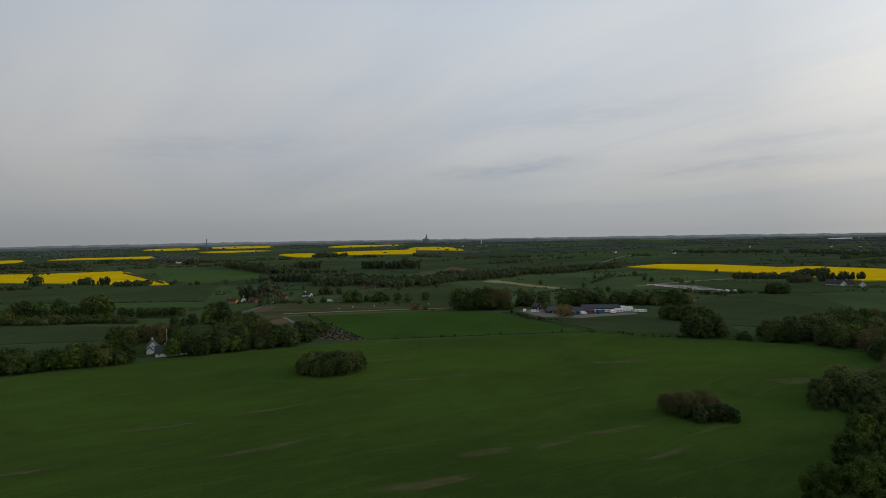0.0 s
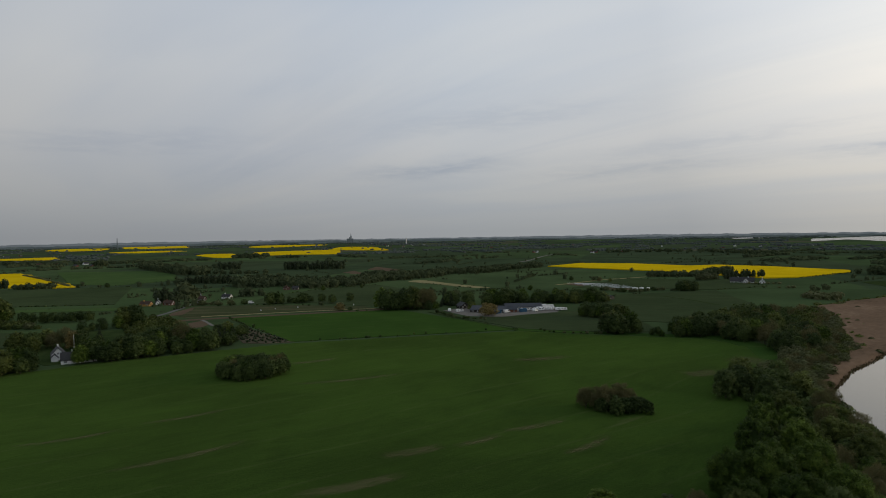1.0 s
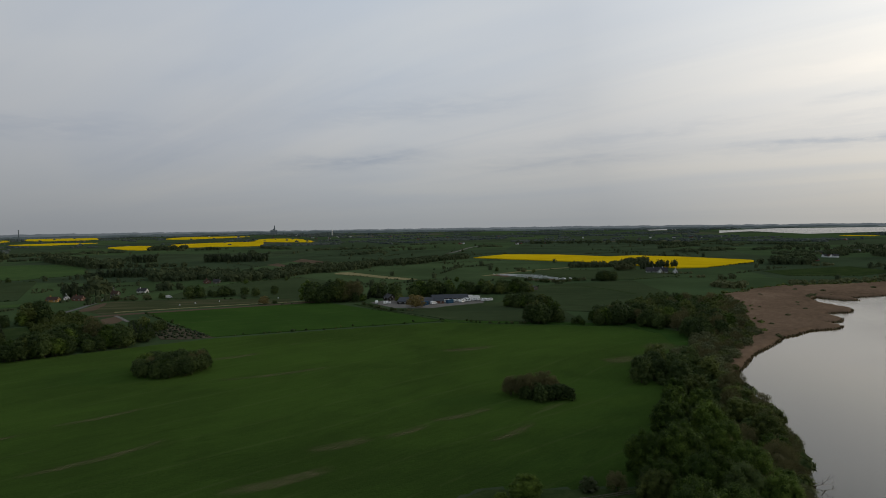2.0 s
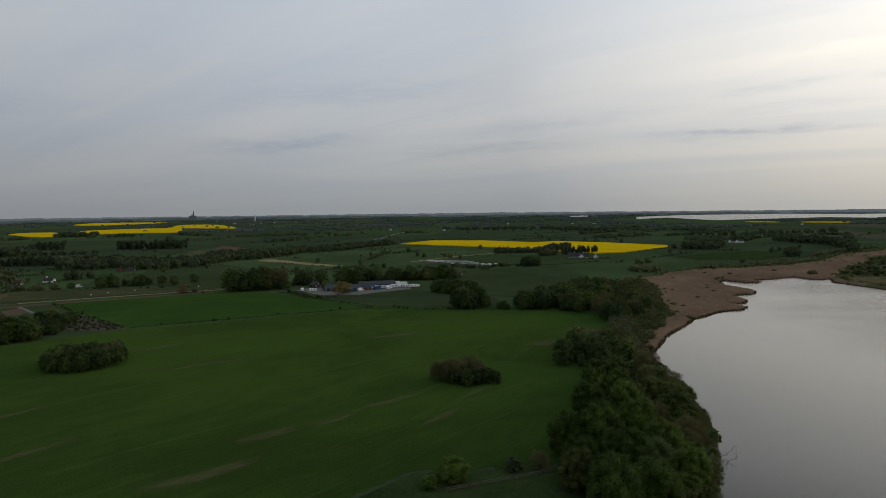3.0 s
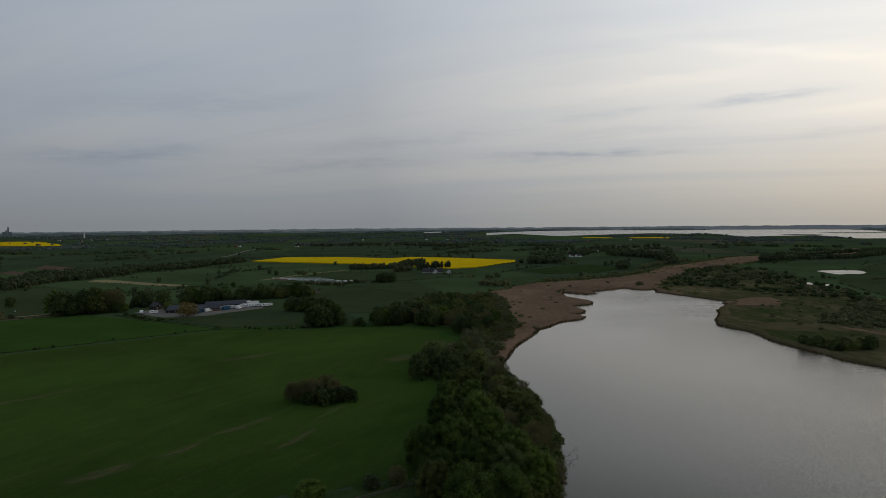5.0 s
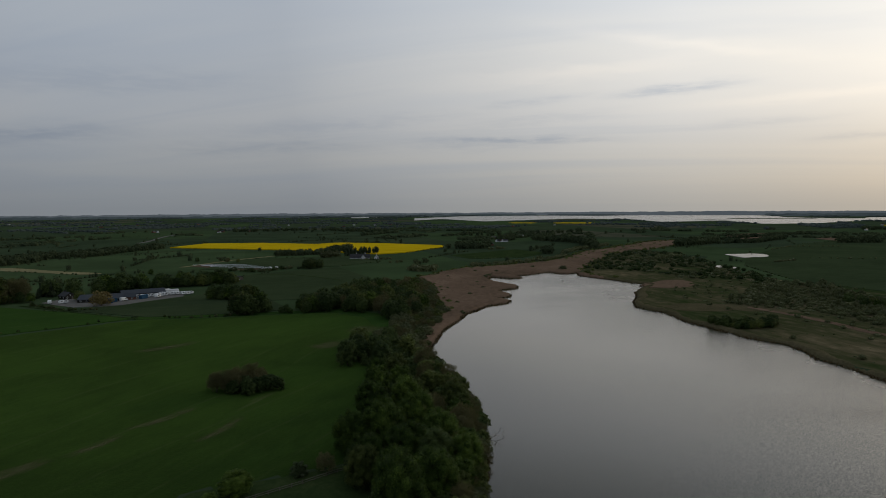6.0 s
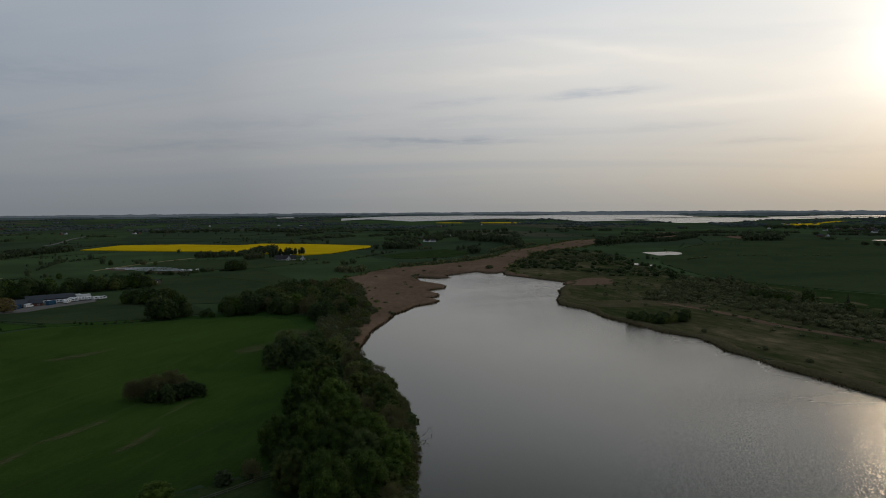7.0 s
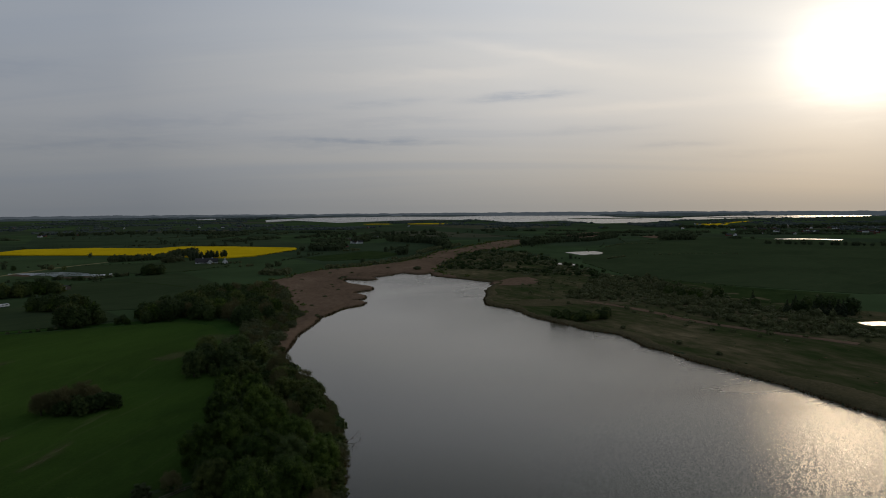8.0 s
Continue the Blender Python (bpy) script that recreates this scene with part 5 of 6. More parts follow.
leafy_mass("alder_thicket", [(x, y, RNG.uniform(1.4, 3.2) * (1.25 + 0.8 * float(wobble(x, y, 20, 7))), RNG.uniform(3.5, 7.0)) for x, y in thick[1::2]], "wide thicket of low olive alder bushes", 33, 130, LEAF["willow"])
SHRUBS_2 = [(500, 395), (640, 470), (760, 510), (740, 410), (640, 330), (590, 270), (550, 225), (505, 220), (486, 262), (520, 330)]
SHRUBS_3 = [(318, 46), (326, 90), (350, 140), (372, 210), (420, 250), (480, 262), (548, 240), (540, 180), (470, 110), (430, 60), (412, -20), (350, -40)]
spots = [p for p in scatter(SHRUBS_3, 8.5, 25) if clear_of_pond(*p)]
leafy_mass("scattered_thicket", [(x, y, RNG.uniform(0.7, 2.4), RNG.uniform(2, 5)) for x, y in spots], "scattered single low bushes on the marsh", 34, 50, LEAF["willow"])
wet = [p for p in scatter(SHRUBS_2, 6.2, 22, 9000) if not any(inside(POOL, p[0] * f, p[1] * f) for f in (0.98, 1.0, 1.02, 1.05)) and float(wobble(p[0], p[1], 34, 3)) > -0.25]
leafy_mass("marsh_thicket", [(x, y, RNG.uniform(1.0, 3.6), RNG.uniform(4, 8)) for x, y in wet[::2]], "uneven low willow bushes on the marsh", 32, 90, LEAF["willow"])
leafy_mass("marsh_thicket", [(x, y, RNG.uniform(1.4, 4.4), RNG.uniform(4, 8)) for x, y in wet[1::2]], "uneven dark alder bushes on the marsh", 35, 90, LEAF["dark"])

broad = [(x, y, h, h * RNG.uniform(0.95, 1.5)) for x, y, h, k in FAR_LUMPS if k in "bmd"]
firs = [(x, y, h, h * RNG.uniform(0.45, 0.6)) for x, y, h, k in FAR_LUMPS if k == "c"]
low = [(x, y, h, h * RNG.uniform(1.2, 1.8)) for x, y, h, k in FAR_LUMPS if k == "s"]
leafy_mass("distant_woods", broad, "dark broadleaf woods among distant fields", 41, 64, M_MIDTREE_HAZED)
leafy_mass("distant_conifers", firs, "dark rows of distant conifers", 42, 64, LEAF["conifer"])
leafy_mass("distant_thicket", low, "low grey-green thickets beyond the reeds", 43, 56, LEAF["willow"])

# hedges and grown-up edges along the field bounds
hedge = []
for name, outline, _, mat, _ in FIELDS:
    if name in ("rough_grass", "meadow"):
        continue
    for (ax, ay), (bx, by) in zip(outline, outline[1:] + outline[:1]):
        if math.hypot(ax, ay) < 1500 and RNG.random() < 0.45:
            n = int(math.hypot(bx - ax, by - ay) / 3.2)
            full = RNG.random() < 0.3
            for i in range(n):
                if full or RNG.random() < 0.35:
                    k = (i + RNG.random()) / n
                    hedge.append((ax + (bx - ax) * k + RNG.gauss(0, 0.5), ay + (by - ay) * k + RNG.gauss(0, 0.5), RNG.uniform(0.7, 1.9) * (1.6 if RNG.random() < 0.06 else 1), RNG.uniform(2.2, 4.2)))
leafy_mass("field_hedges", hedge, "low dark hedges along the field bounds", 44, 6, LEAF["dark"], sides=5, rings=2)
for x, y, h in ((-51.3, 572, 6), (-41.6, 570, 8), (-31.6, 555, 8.5), (-16.6, 566, 8.5), (-48, 680, 6), (-8, 705, 5), (240, 735, 6), (262, 700, 6), (273, 698, 5), (-310, 800, 6), (-345, 806, 5), (330, 640, 5), (160, 620, 6)):
    plant(draw(KINDS["b"]), x, y, h, "standing alone in the fields", "lone field trees")



def hedgerows():
    """Low hedges and lone trees between the parcels of the middle distance, off the crops themselves."""
    rng, spots = random.Random(63), []
    for _ in range(150):
        a, d = radians(rng.uniform(-48, 70)), rng.uniform(560, 1750)
        cx, cy = d * math.sin(a), d * math.cos(a)
        turn, length = rng.choice((0.4, 0.4, 0.1, 1.97, 1.2)) + rng.gauss(0, 0.12), rng.uniform(30, 170)
        gappy, tall = rng.uniform(0.15, 0.8), rng.uniform(1.2, 3.0)
        for i in range(int(length / 3.0)):
            if rng.random() > gappy:
                k = i * 3.0 - length / 2
                lone = rng.random() < 0.07
                h = rng.uniform(4, 8) if lone else tall * rng.uniform(0.6, 1.3)
                spots.append((cx + math.cos(turn) * k + rng.gauss(0, 0.8), cy + math.sin(turn) * k + rng.gauss(0, 0.8), h, h * rng.uniform(0.8, 1.1) if lone else rng.uniform(2.2, 4.2)))
    for _ in range(130):
        a, d = radians(rng.uniform(-48, 60)), rng.uniform(560, 1900)
        h = rng.uniform(3, 8)
        spots.append((d * math.sin(a), d * math.cos(a), h, h * rng.uniform(0.8, 1.15)))
    x, y = np.array([p[0] for p in spots]), np.array([p[1] for p in spots])
    ok = ~inside(REEDS, x, y) & ~inside(MARSH, x, y) & (shore(x, y) > 30)
    for poly in (f[1] for f in FIELDS):
        for f in (1.0, 1.02):
            ok &= ~inside(poly, x * f, y * f)
    return [p for p, k in zip(spots, ok) if k]


leafy_mass("parcel_hedges", hedgerows(), "low hedges and lone trees between green parcels", 45, 26, M_MIDTREE_HAZED, sides=5, rings=2)

FJORD = WATERS[0][1]
BLOOM = [f[1] for f in FIELDS if f[0] == "rapeseed_field"]


def far_country():
    """Hedgerows and woods out to the horizon, clear of water and blooming fields."""
    rng, spots = random.Random(91), []
    for _ in range(560):
        a, d = radians(rng.uniform(-50, 108)), 1150 + 3550 * rng.random() ** 0.7
        cx, cy = d * math.sin(a), d * math.cos(a)
        turn, length, deep = rng.choice((0.4, 0.4, 1.97)) + rng.gauss(0, 0.15), rng.uniform(60, 330), rng.choice((0, 0, 40, 110)) if d > 1900 else rng.choice((0, 0, 0, 45))
        n = int(length / 10 * (1 + deep / 55))
        for _ in range(n):
            k, w = rng.uniform(-0.5, 0.5) * length, rng.uniform(-0.5, 0.5) * deep + rng.gauss(0, 3)
            spots.append((cx + math.cos(turn) * k - math.sin(turn) * w, cy + math.sin(turn) * k + math.cos(turn) * w))
    x, y = np.array([p[0] for p in spots]), np.array([p[1] for p in spots])
    ok = ~(inside(FJORD, x, y) | (edge_distance(FJORD, x, y) < 25))
    stray = np.array([rng.random() for _ in spots])
    for poly in BLOOM:
        near = edge_distance(poly, x, y) < 30
        # keep the sight line to the bloom open
        for f in (1.0, 1.03, 1.07, 1.12):
            near |= inside(poly, x * f, y * f)
        ok &= ~near | (stray < 0.05)
    return [(a, b, rng.uniform(3.2, 8), rng.uniform(11, 24)) for a, b, k in zip(x, y, ok) if k]


COUNTRY = far_country()
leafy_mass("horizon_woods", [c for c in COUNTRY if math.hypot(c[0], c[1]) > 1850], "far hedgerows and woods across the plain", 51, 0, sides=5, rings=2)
leafy_mass("plain_hedgerows", [c for c in COUNTRY if math.hypot(c[0], c[1]) <= 1850], "ragged hedgerows across the plain", 52, 26, M_MIDTREE_HAZED, sides=5, rings=2)


def hills():
    """Low wooded rises along the horizon, given haze by their materials' glow."""
    rng = np.random.default_rng(7)
    for k, (dist, low_z, high_z) in enumerate(((4350, 3, 8), (4600, 8, 15), (4830, 19, 25))):
        a = np.radians(np.linspace(-52, 112, 900))
        r = dist + 60 * np.sin(a * 9 + k)
        base = 0.5 + 0.5 * np.sin(a * 6.3 + 2.1 * k) * np.sin(a * 2.7 + k)
        z = low_z + (high_z - low_z) * base + rng.normal(0, 0.9, a.size) + 1.6 * np.sin(a * 150 + 3 * np.sin(a * 37))
        z = z + (3.5 * k) * np.clip((a - 0.95) / 0.6, 0, 1)
        if k < 2:
            x, y = r * np.sin(a), r * np.cos(a)
            wet = inside(FJORD, x, y) | inside(FJORD, x * 0.97, y * 0.97)
            z = np.where(wet, 0.3, z)
        x, y = np.sin(a), np.cos(a)
        verts = np.concatenate([np.stack([x * (r - 90), y * (r - 90), 0 * a], 1), np.stack([x * r, y * r, z], 1), np.stack([x * (r + 120), y * (r + 120), 0 * a], 1)])
        n = a.size
        faces = [(i, i + 1, n + i + 1, n + i) for i in range(n - 1)] + [(n + i, n + i + 1, 2 * n + i + 1, 2 * n + i) for i in range(n - 1)]
        tagged(new("backdrop", mesh_of("backdrop", verts, faces, M_HILL_FAR_GLOW if k == 2 else M_HILL_GLOW, True)), "low wooded hills along the horizon with haze put in as glow", "hills", kind="structure")


hills()

# ---------------------------------------------------------------- roads and small surfaces
ribbon("road", [(-166, 474), (-160, 501), (-157, 519), (-155, 551), (-154, 593), (-162, 638), (-179, 698)], 3.6, M_ASPHALT, "grey country road between the fields", "road")
ribbon("track", [(-160, 462), (-136, 467), (-113, 475), (-80, 481), (-38, 489), (2, 497), (16, 500)], 6.5, M_SOIL, "brown earth track along the green field", "track", 0.8)
ribbon("path", [(-124, 488), (-82, 496.5), (-38, 503.5), (6, 508), (20, 511)], 2.4, M_PALE, "pale gravel path beside the earth track", "path", 0.8)
ribbon("path", [(-120, 472), (-113, 458), (-103, 436)], 2.2, M_GRAVEL, "pale drive into the plantation", "path", 0.7)
ribbon("track", [(205, 680), (221, 691), (279, 733), (345, 761)], 4.0, M_PALE, "pale track beside the plastic tunnels", "track", 0.8)
ribbon("path", [(293, 1212), (312, 1240), (340, 1297), (370, 1372), (407, 1456), (446, 1526), (486, 1596)], 6.0, M_GRAVEL, "pale track climbing between far fields", "path", 0.9)
ribbon("track", [(537, 275), (543, 255), (541, 229), (525, 204), (530, 188)], 3.0, M_PALE, "pale track across the marsh", "track", 1.0)
ribbon("track", [(380, 173), (372, 146), (361, 121), (349, 103), (343, 87), (339, 68), (333, 40), (330, 20)], 5.0, M_REED, "dry brown strip through the marsh", "track", 0.95)
slab("yard", [(-124, 453), (-117, 466), (-108, 443), (-110, 432), (-116, 430)], 0.15, M_SOIL, "bare brown yard beside the wood", "yard")
slab("yard", [(56, 482), (67, 491), (83, 496), (119, 491), (146, 476), (137, 453), (108, 444), (86, 433), (81, 441), (69, 446)], 0.12, M_GRAVEL, "pale gravel yard full of caravans", "yard")
slab("vegetable_plot", [(215, 690), (232, 706), (290, 655), (275, 615), (245, 600), (236, 630)], 0.12, M_SOIL, "dark soil plot under plastic tunnels", "field")
slab("bare_soil", rounded([(-153, 507), (-147, 555), (-143, 532), (-142, 504)], 4, 0.8, 2), 0.2, M_SOIL, "bare tan soil at the road's edge", "bare soil")
ribbon("path", [(44, 476), (63, 430), (88, 374)], 1.8, M_PASTURE, "dark grassy baulk between two fields", "path", 0.82)
ribbon("path", [(234, 555), (259, 536), (267, 500), (269, 463)], 2.2, M_PASTURE, "dark tractor lane through the crop", "path", 0.8)
for outline, mat, label in (
    ([(427, 278), (452, 285), (482, 279), (467, 259), (440, 250), (422, 263)], M_REED, "patch of dry brown sedge on the marsh"),
    ([(348, 212), (376, 197), (393, 161), (382, 147), (367, 171), (340, 189)], M_REED_GREEN, "band of dull brown sedge on the marsh"),
):
    slab("meadow_patch", rounded(outline, 6, 2.2, int(outline[0][0])), 0.42, mat, label, "marsh")
for outline in ([(1220, 618), (1401, 663), (1455, 598), (1257, 537), (1179, 557)], [(1281, 473), (1355, 458), (1311, 404), (1221, 412)]):
    slab("dry_meadow", rounded(outline, 5, 6.0, 4), 0.5, M_REED, "far patch of dry brown reeds", "reeds")
slab("plantation", [(-86, 437), (-67, 401), (-42, 360), (-57, 358), (-70, 362), (-78, 386)], 0.2, M_PLOT, "triangle of bare soil planted with young firs", "field")
firlets = []
for i in range(-12, 16):
    for j in range(30):
        x, y = -84 + 1.4 * j + i * 3.3 + RNG.uniform(-1.1, 1.1), 438 - 2.8 * j + i * 1.5 + RNG.uniform(-1.1, 1.1)
        if bool(inside([(-86, 437), (-67, 401), (-42, 360), (-57, 358), (-70, 362), (-78, 386)], x, y)):
            firlets.append((x + RNG.uniform(-0.4, 0.4), y + RNG.uniform(-0.4, 0.4), RNG.uniform(1.1, 2.2), RNG.uniform(1.5, 2.5)))
leafy_mass("young_firs", firlets, "rows of small dark young firs on bare soil", 61, 14, LEAF["conifer"])


def worn_surface():
    """Soil seen through sparse stems: fades out towards its rim, broken up by the growth."""
    m = bpy.data.materials.new("worn_soil")
    m.use_nodes = True
    n = Nodes(m.node_tree)
    obj = n.add("ShaderNodeTexCoord").outputs["Object"]
    b = n.add("ShaderNodeBsdfPrincipled")
    n.link(n.mix(n.noise(obj, 0.5, 4, 0.6), (0.10, 0.10, 0.045), (0.19, 0.165, 0.09)), b.inputs["Base Color"])
    b.inputs["Roughness"].default_value, b.inputs["Specular IOR Level"].default_value = 0.95, 0.0
    clear = n.add("ShaderNodeBsdfTransparent")
    mx = n.add("ShaderNodeMixShader")
    fade = n.add("ShaderNodeAttribute", attribute_name="fade").outputs["Fac"]
    broken = n.remap(n.noise(n.mapping(obj, (0.3, 1.1, 1), radians(-30)), 0.7, 5, 0.65, 0.5), 0.32, 0.70, 0.06, 0.6)
    n.link(n.math("MULTIPLY", fade, broken), mx.inputs[0])
    n.link(clear.outputs[0], mx.inputs[1])
    n.link(b.outputs[0], mx.inputs[2])
    out = n.add("ShaderNodeOutputMaterial")
    n.link(mx.outputs[0], out.inputs[0])
    return m


M_WORN = worn_surface()


def bare_patch(x, y, length, width, turn):
    """A thin worn place where soil shows between the stems."""
    n, m = 24, 8
    rng = random.Random(int(x * 7 + y))
    verts, faces, fades = [], [], []
    for i in range(n + 1):
        t = i / n * 2 - 1
        bend = 0.06 * length * t * t
        strong = rng.uniform(0.6, 1.0)
        for j in range(m + 1):
            q = j / m * 2 - 1
            u, v = t * length / 2, q * width + bend
            px, py = x + u * math.cos(turn) - v * math.sin(turn), y + u * math.sin(turn) + v * math.cos(turn)
            verts.append((px, py, 0.7 + float(field_rise(px, py)) + 0.06))
            fades.append(min(1.0, 1.7 * (1 - t * t) * max(0.0, 1 - q * q) ** 1.2 * strong))
    for i in range(n):
        for j in range(m):
            a = i * (m + 1) + j
            faces.append((a, a + m + 1, a + m + 2, a + 1))
    me = mesh_of("bare_patch", verts, faces, M_WORN)
    me.attributes.new("fade", "FLOAT", "POINT").data.foreach_set("value", fades)
    return tagged(new("bare_patch", me), "thin worn streak of tan soil in the wheat", "bare soil", kind="structure")


for x, y, length, width, turn in ((-89, 197, 30, 1.6, 0.43), (-50, 176, 38, 2.0, 0.58), (11, 170, 20, 3.0, 0.35), (-5, 149, 30, 3.0, 0.35), (50, 187, 24, 2.0, 0.35), (79, 286, 30, 4.0, 0.15), (168, 266, 18, 10, 2.2),
                                  (135, 245, 18, 6, 0.2), (-110, 160, 28, 1.8, 0.3), (30, 176, 18, 2, 0.5), (-7, 259, 46, 2.2, 0.25), (-60, 215, 28, 1.8, 0.5), (60, 168, 22, 2, 0.6), (-26, 300, 26, 3, 0.4)):
    bare_patch(x, y, length, width, turn)

# ---------------------------------------------------------------- buildings


def box(x0, x1, y0, y1, z0, z1):
    v = [(x, y, z) for z in (z0, z1) for y in (y0, y1) for x in (x0, x1)]
    f = [(0, 2, 3, 1), (4, 5, 7, 6), (0, 1, 5, 4), (2, 6, 7, 3), (0, 4, 6, 2), (1, 3, 7, 5)]
    return v, f


def join(*pieces):
    verts, faces = [], []
    for v, f in pieces:
        o = len(verts)
        verts += v
        faces += [tuple(i + o for i in q) for q in f]
    return verts, faces


def gable_walls(w, l, wall, ridge):
    v = [(-w / 2, -l / 2, -0.4), (w / 2, -l / 2, -0.4), (w / 2, l / 2, -0.4), (-w / 2, l / 2, -0.4),
         (-w / 2, -l / 2, wall), (w / 2, -l / 2, wall), (w / 2, l / 2, wall), (-w / 2, l / 2, wall), (0, -l / 2, ridge), (0, l / 2, ridge)]
    return v, [(0, 1, 5, 8, 4), (2, 3, 7, 9, 6), (1, 2, 6, 5), (3, 0, 4, 7), (4, 8, 9, 7), (5, 6, 9, 8)]


def gable_roof(w, l, wall, ridge, over=0.35, thick=0.22):
    slope = (ridge - wall) / (w / 2)
    ex, ez = w / 2 + over, wall - over * slope
    pieces = []
    for s in (-1, 1):
        v = [(0, -l / 2 - over, ridge + 0.02), (s * ex, -l / 2 - over, ez + 0.02), (s * ex, l / 2 + over, ez + 0.02), (0, l / 2 + over, ridge + 0.02)]
        v += [(x, y, z + thick) for x, y, z in v]
        pieces.append((v, [(0, 1, 2, 3), (7, 6, 5, 4), (0, 4, 5, 1), (1, 5, 6, 2), (2, 6, 7, 3), (3, 7, 4, 0)]))
    return join(*pieces)


def house(x, y, turn, w, l, wall, ridge, wall_mat, roof_mat, label, name="house", group="", chimneys=(), windows=True, category="house", door=True):
    """A house with its ridge along its own y; its gables look along y."""
    top = new(name)
    top.matrix_basis = pose(x, y, stand(x, y), 0, 0, math.degrees(turn))
    part("wall", mesh_of("wall", *gable_walls(w, l, wall, ridge), wall_mat), top)
    part("roof", mesh_of("roof", *gable_roof(w, l, wall, ridge), roof_mat), top)
    for cx, cy in chimneys:
        part("chimney", mesh_of("chimney", *join(box(cx - 0.35, cx + 0.35, cy - 0.35, cy + 0.35, ridge - 0.8, ridge + 0.9), box(cx - 0.45, cx + 0.45, cy - 0.45, cy + 0.45, ridge + 0.9, ridge + 1.05)), wall_mat), top)
    if windows:
        sill, high = min(1.0, wall * 0.35), min(2.1, wall - 0.35)

        def window(face, at, out, half, low, top_z):
            """A framed window in a side wall (face x) or a gable (face y)."""
            def bar(u0, u1, z0, z1, d0, d1):
                lo, hi = sorted((out + d0 * (1 if out > 0 else -1), out + d1 * (1 if out > 0 else -1)))
                return box(lo, hi, at + u0, at + u1, z0, z1) if face == "x" else box(at + u0, at + u1, lo, hi, z0, z1)
            frame_bars = [bar(-half, -half + 0.09, low, top_z, -0.05, 0.06), bar(half - 0.09, half, low, top_z, -0.05, 0.06), bar(-half + 0.09, half - 0.09, low, low + 0.09, -0.05, 0.06),
                          bar(-half + 0.09, half - 0.09, top_z - 0.09, top_z, -0.05, 0.06), bar(-0.03, 0.03, low + 0.09, top_z - 0.09, -0.05, 0.05)]
            win = part("window", mesh_of("window", *join(*frame_bars), M_WHITE), top)
            part("pane", mesh_of("pane", *bar(-half + 0.09, half - 0.09, low + 0.09, top_z - 0.09, -0.04, 0.02), M_GLASS), win, "dark glass pane")

        count = max(1, int(l / 3.5))
        for s in (-1, 1):
            for k in range(count):
                window("x", -l / 2 + (k + 0.5) * l / count, s * w / 2, 0.6, sill, high)
            window("y", -w * 0.28, s * l / 2, 0.5, sill, high)
            if ridge - wall > 2:
                window("y", 0.0, s * l / 2, 0.45, wall + 0.3, wall + 1.3)
        if door:
            leaf_door = part("door", mesh_of("door", *box(w * 0.12, w * 0.12 + 0.95, -l / 2 - 0.05, -l / 2 + 0.06, 0, 2.05), M_TIMBER), top)
            part("handle", mesh_of("handle", *box(w * 0.12 + 0.78, w * 0.12 + 0.88, -l / 2 - 0.11, -l / 2 - 0.05, 1.0, 1.06), M_METAL), leaf_door, "metal handle")
    return tagged(top, label, category, group)


view = radians(24.6)
house(-154.0, 334.6, view, 6.0, 10, 2.7, 6.2, M_WHITE, M_SLATE, "white rendered farmhouse with steep dark roof", "farmhouse", chimneys=((0, 1),))
house(-152.4, 327.6, view, 3.0, 3.0, 2.0, 3.6, M_WHITE, M_SLATE, "small white gabled porch of the farmhouse", "porch", windows=False)
house(-140.0, 324.6, view + math.pi / 2, 6.6, 15.0, 2.0, 5.2, M_WHITE, M_SLATE, "low white farm wing with dark roof", "farm_wing", chimneys=((0, 2.6), (0, -4)))

FLAG = new("flagpole")
FLAG.matrix_basis = pose(-147.0, 336.0, stand(-147.0, 336.0))
part("pole", mesh_of("pole", *tube([(0, 0, 0), (0, 0, 5), (0, 0, 11.5)], [0.14, 0.11, 0.07], 8), M_WHITE), FLAG)
part("knob", mesh_of("knob", *tube([(0, 0, 11.5), (0, 0, 11.6), (0, 0, 11.75)], [0.05, 0.16, 0.05], 8), M_WHITE), FLAG)
tagged(FLAG, "tall white flagpole beside the farmhouse", "flagpole")

# the yard with sheds and caravans
house(90, 471, 1.2, 19, 26, 1.9, 4.0, M_DARKWOOD, M_SHEET, "long low shed with blue-grey sheet roof", "shed", "sheds of the yard")
house(103, 466, 1.35, 12, 13, 1.9, 3.8, M_RED, M_SHEET, "brick-fronted shed with blue-grey roof", "shed", "sheds of the yard")
house(118, 482, 1.45, 15, 28, 1.9, 3.9, M_DARKWOOD, M_SHEET, "long low shed with blue-grey sheet roof", "shed", "sheds of the yard")
house(73, 495, 0.3, 7, 9, 2.2, 4.6, M_DARKWOOD, M_SLATE, "tarred timber dwelling with dark roof among trees", "dwelling", "sheds of the yard", chimneys=((0, 2),))


def wheel_on(x, side, radius, parent):
    """A wheel on the side of a vehicle, with its rim."""
    ring = [k * math.pi / 6 for k in range(12)]
    disc = [tuple(range(12)), tuple(range(23, 11, -1))] + [(k, (k + 1) % 12, 12 + (k + 1) % 12, 12 + k) for k in range(12)]
    tyre = part("wheel", mesh_of("wheel", [(x + radius * math.cos(a), side * d, radius + radius * math.sin(a)) for d in (0.95, 1.17) for a in ring], disc, M_SLATE), parent)
    part("rim", mesh_of("rim", [(x + radius * 0.6 * math.cos(a), side * d, radius + radius * 0.6 * math.sin(a)) for d in (1.1, 1.185) for a in ring], disc, M_METAL), tyre, "grey steel rim")


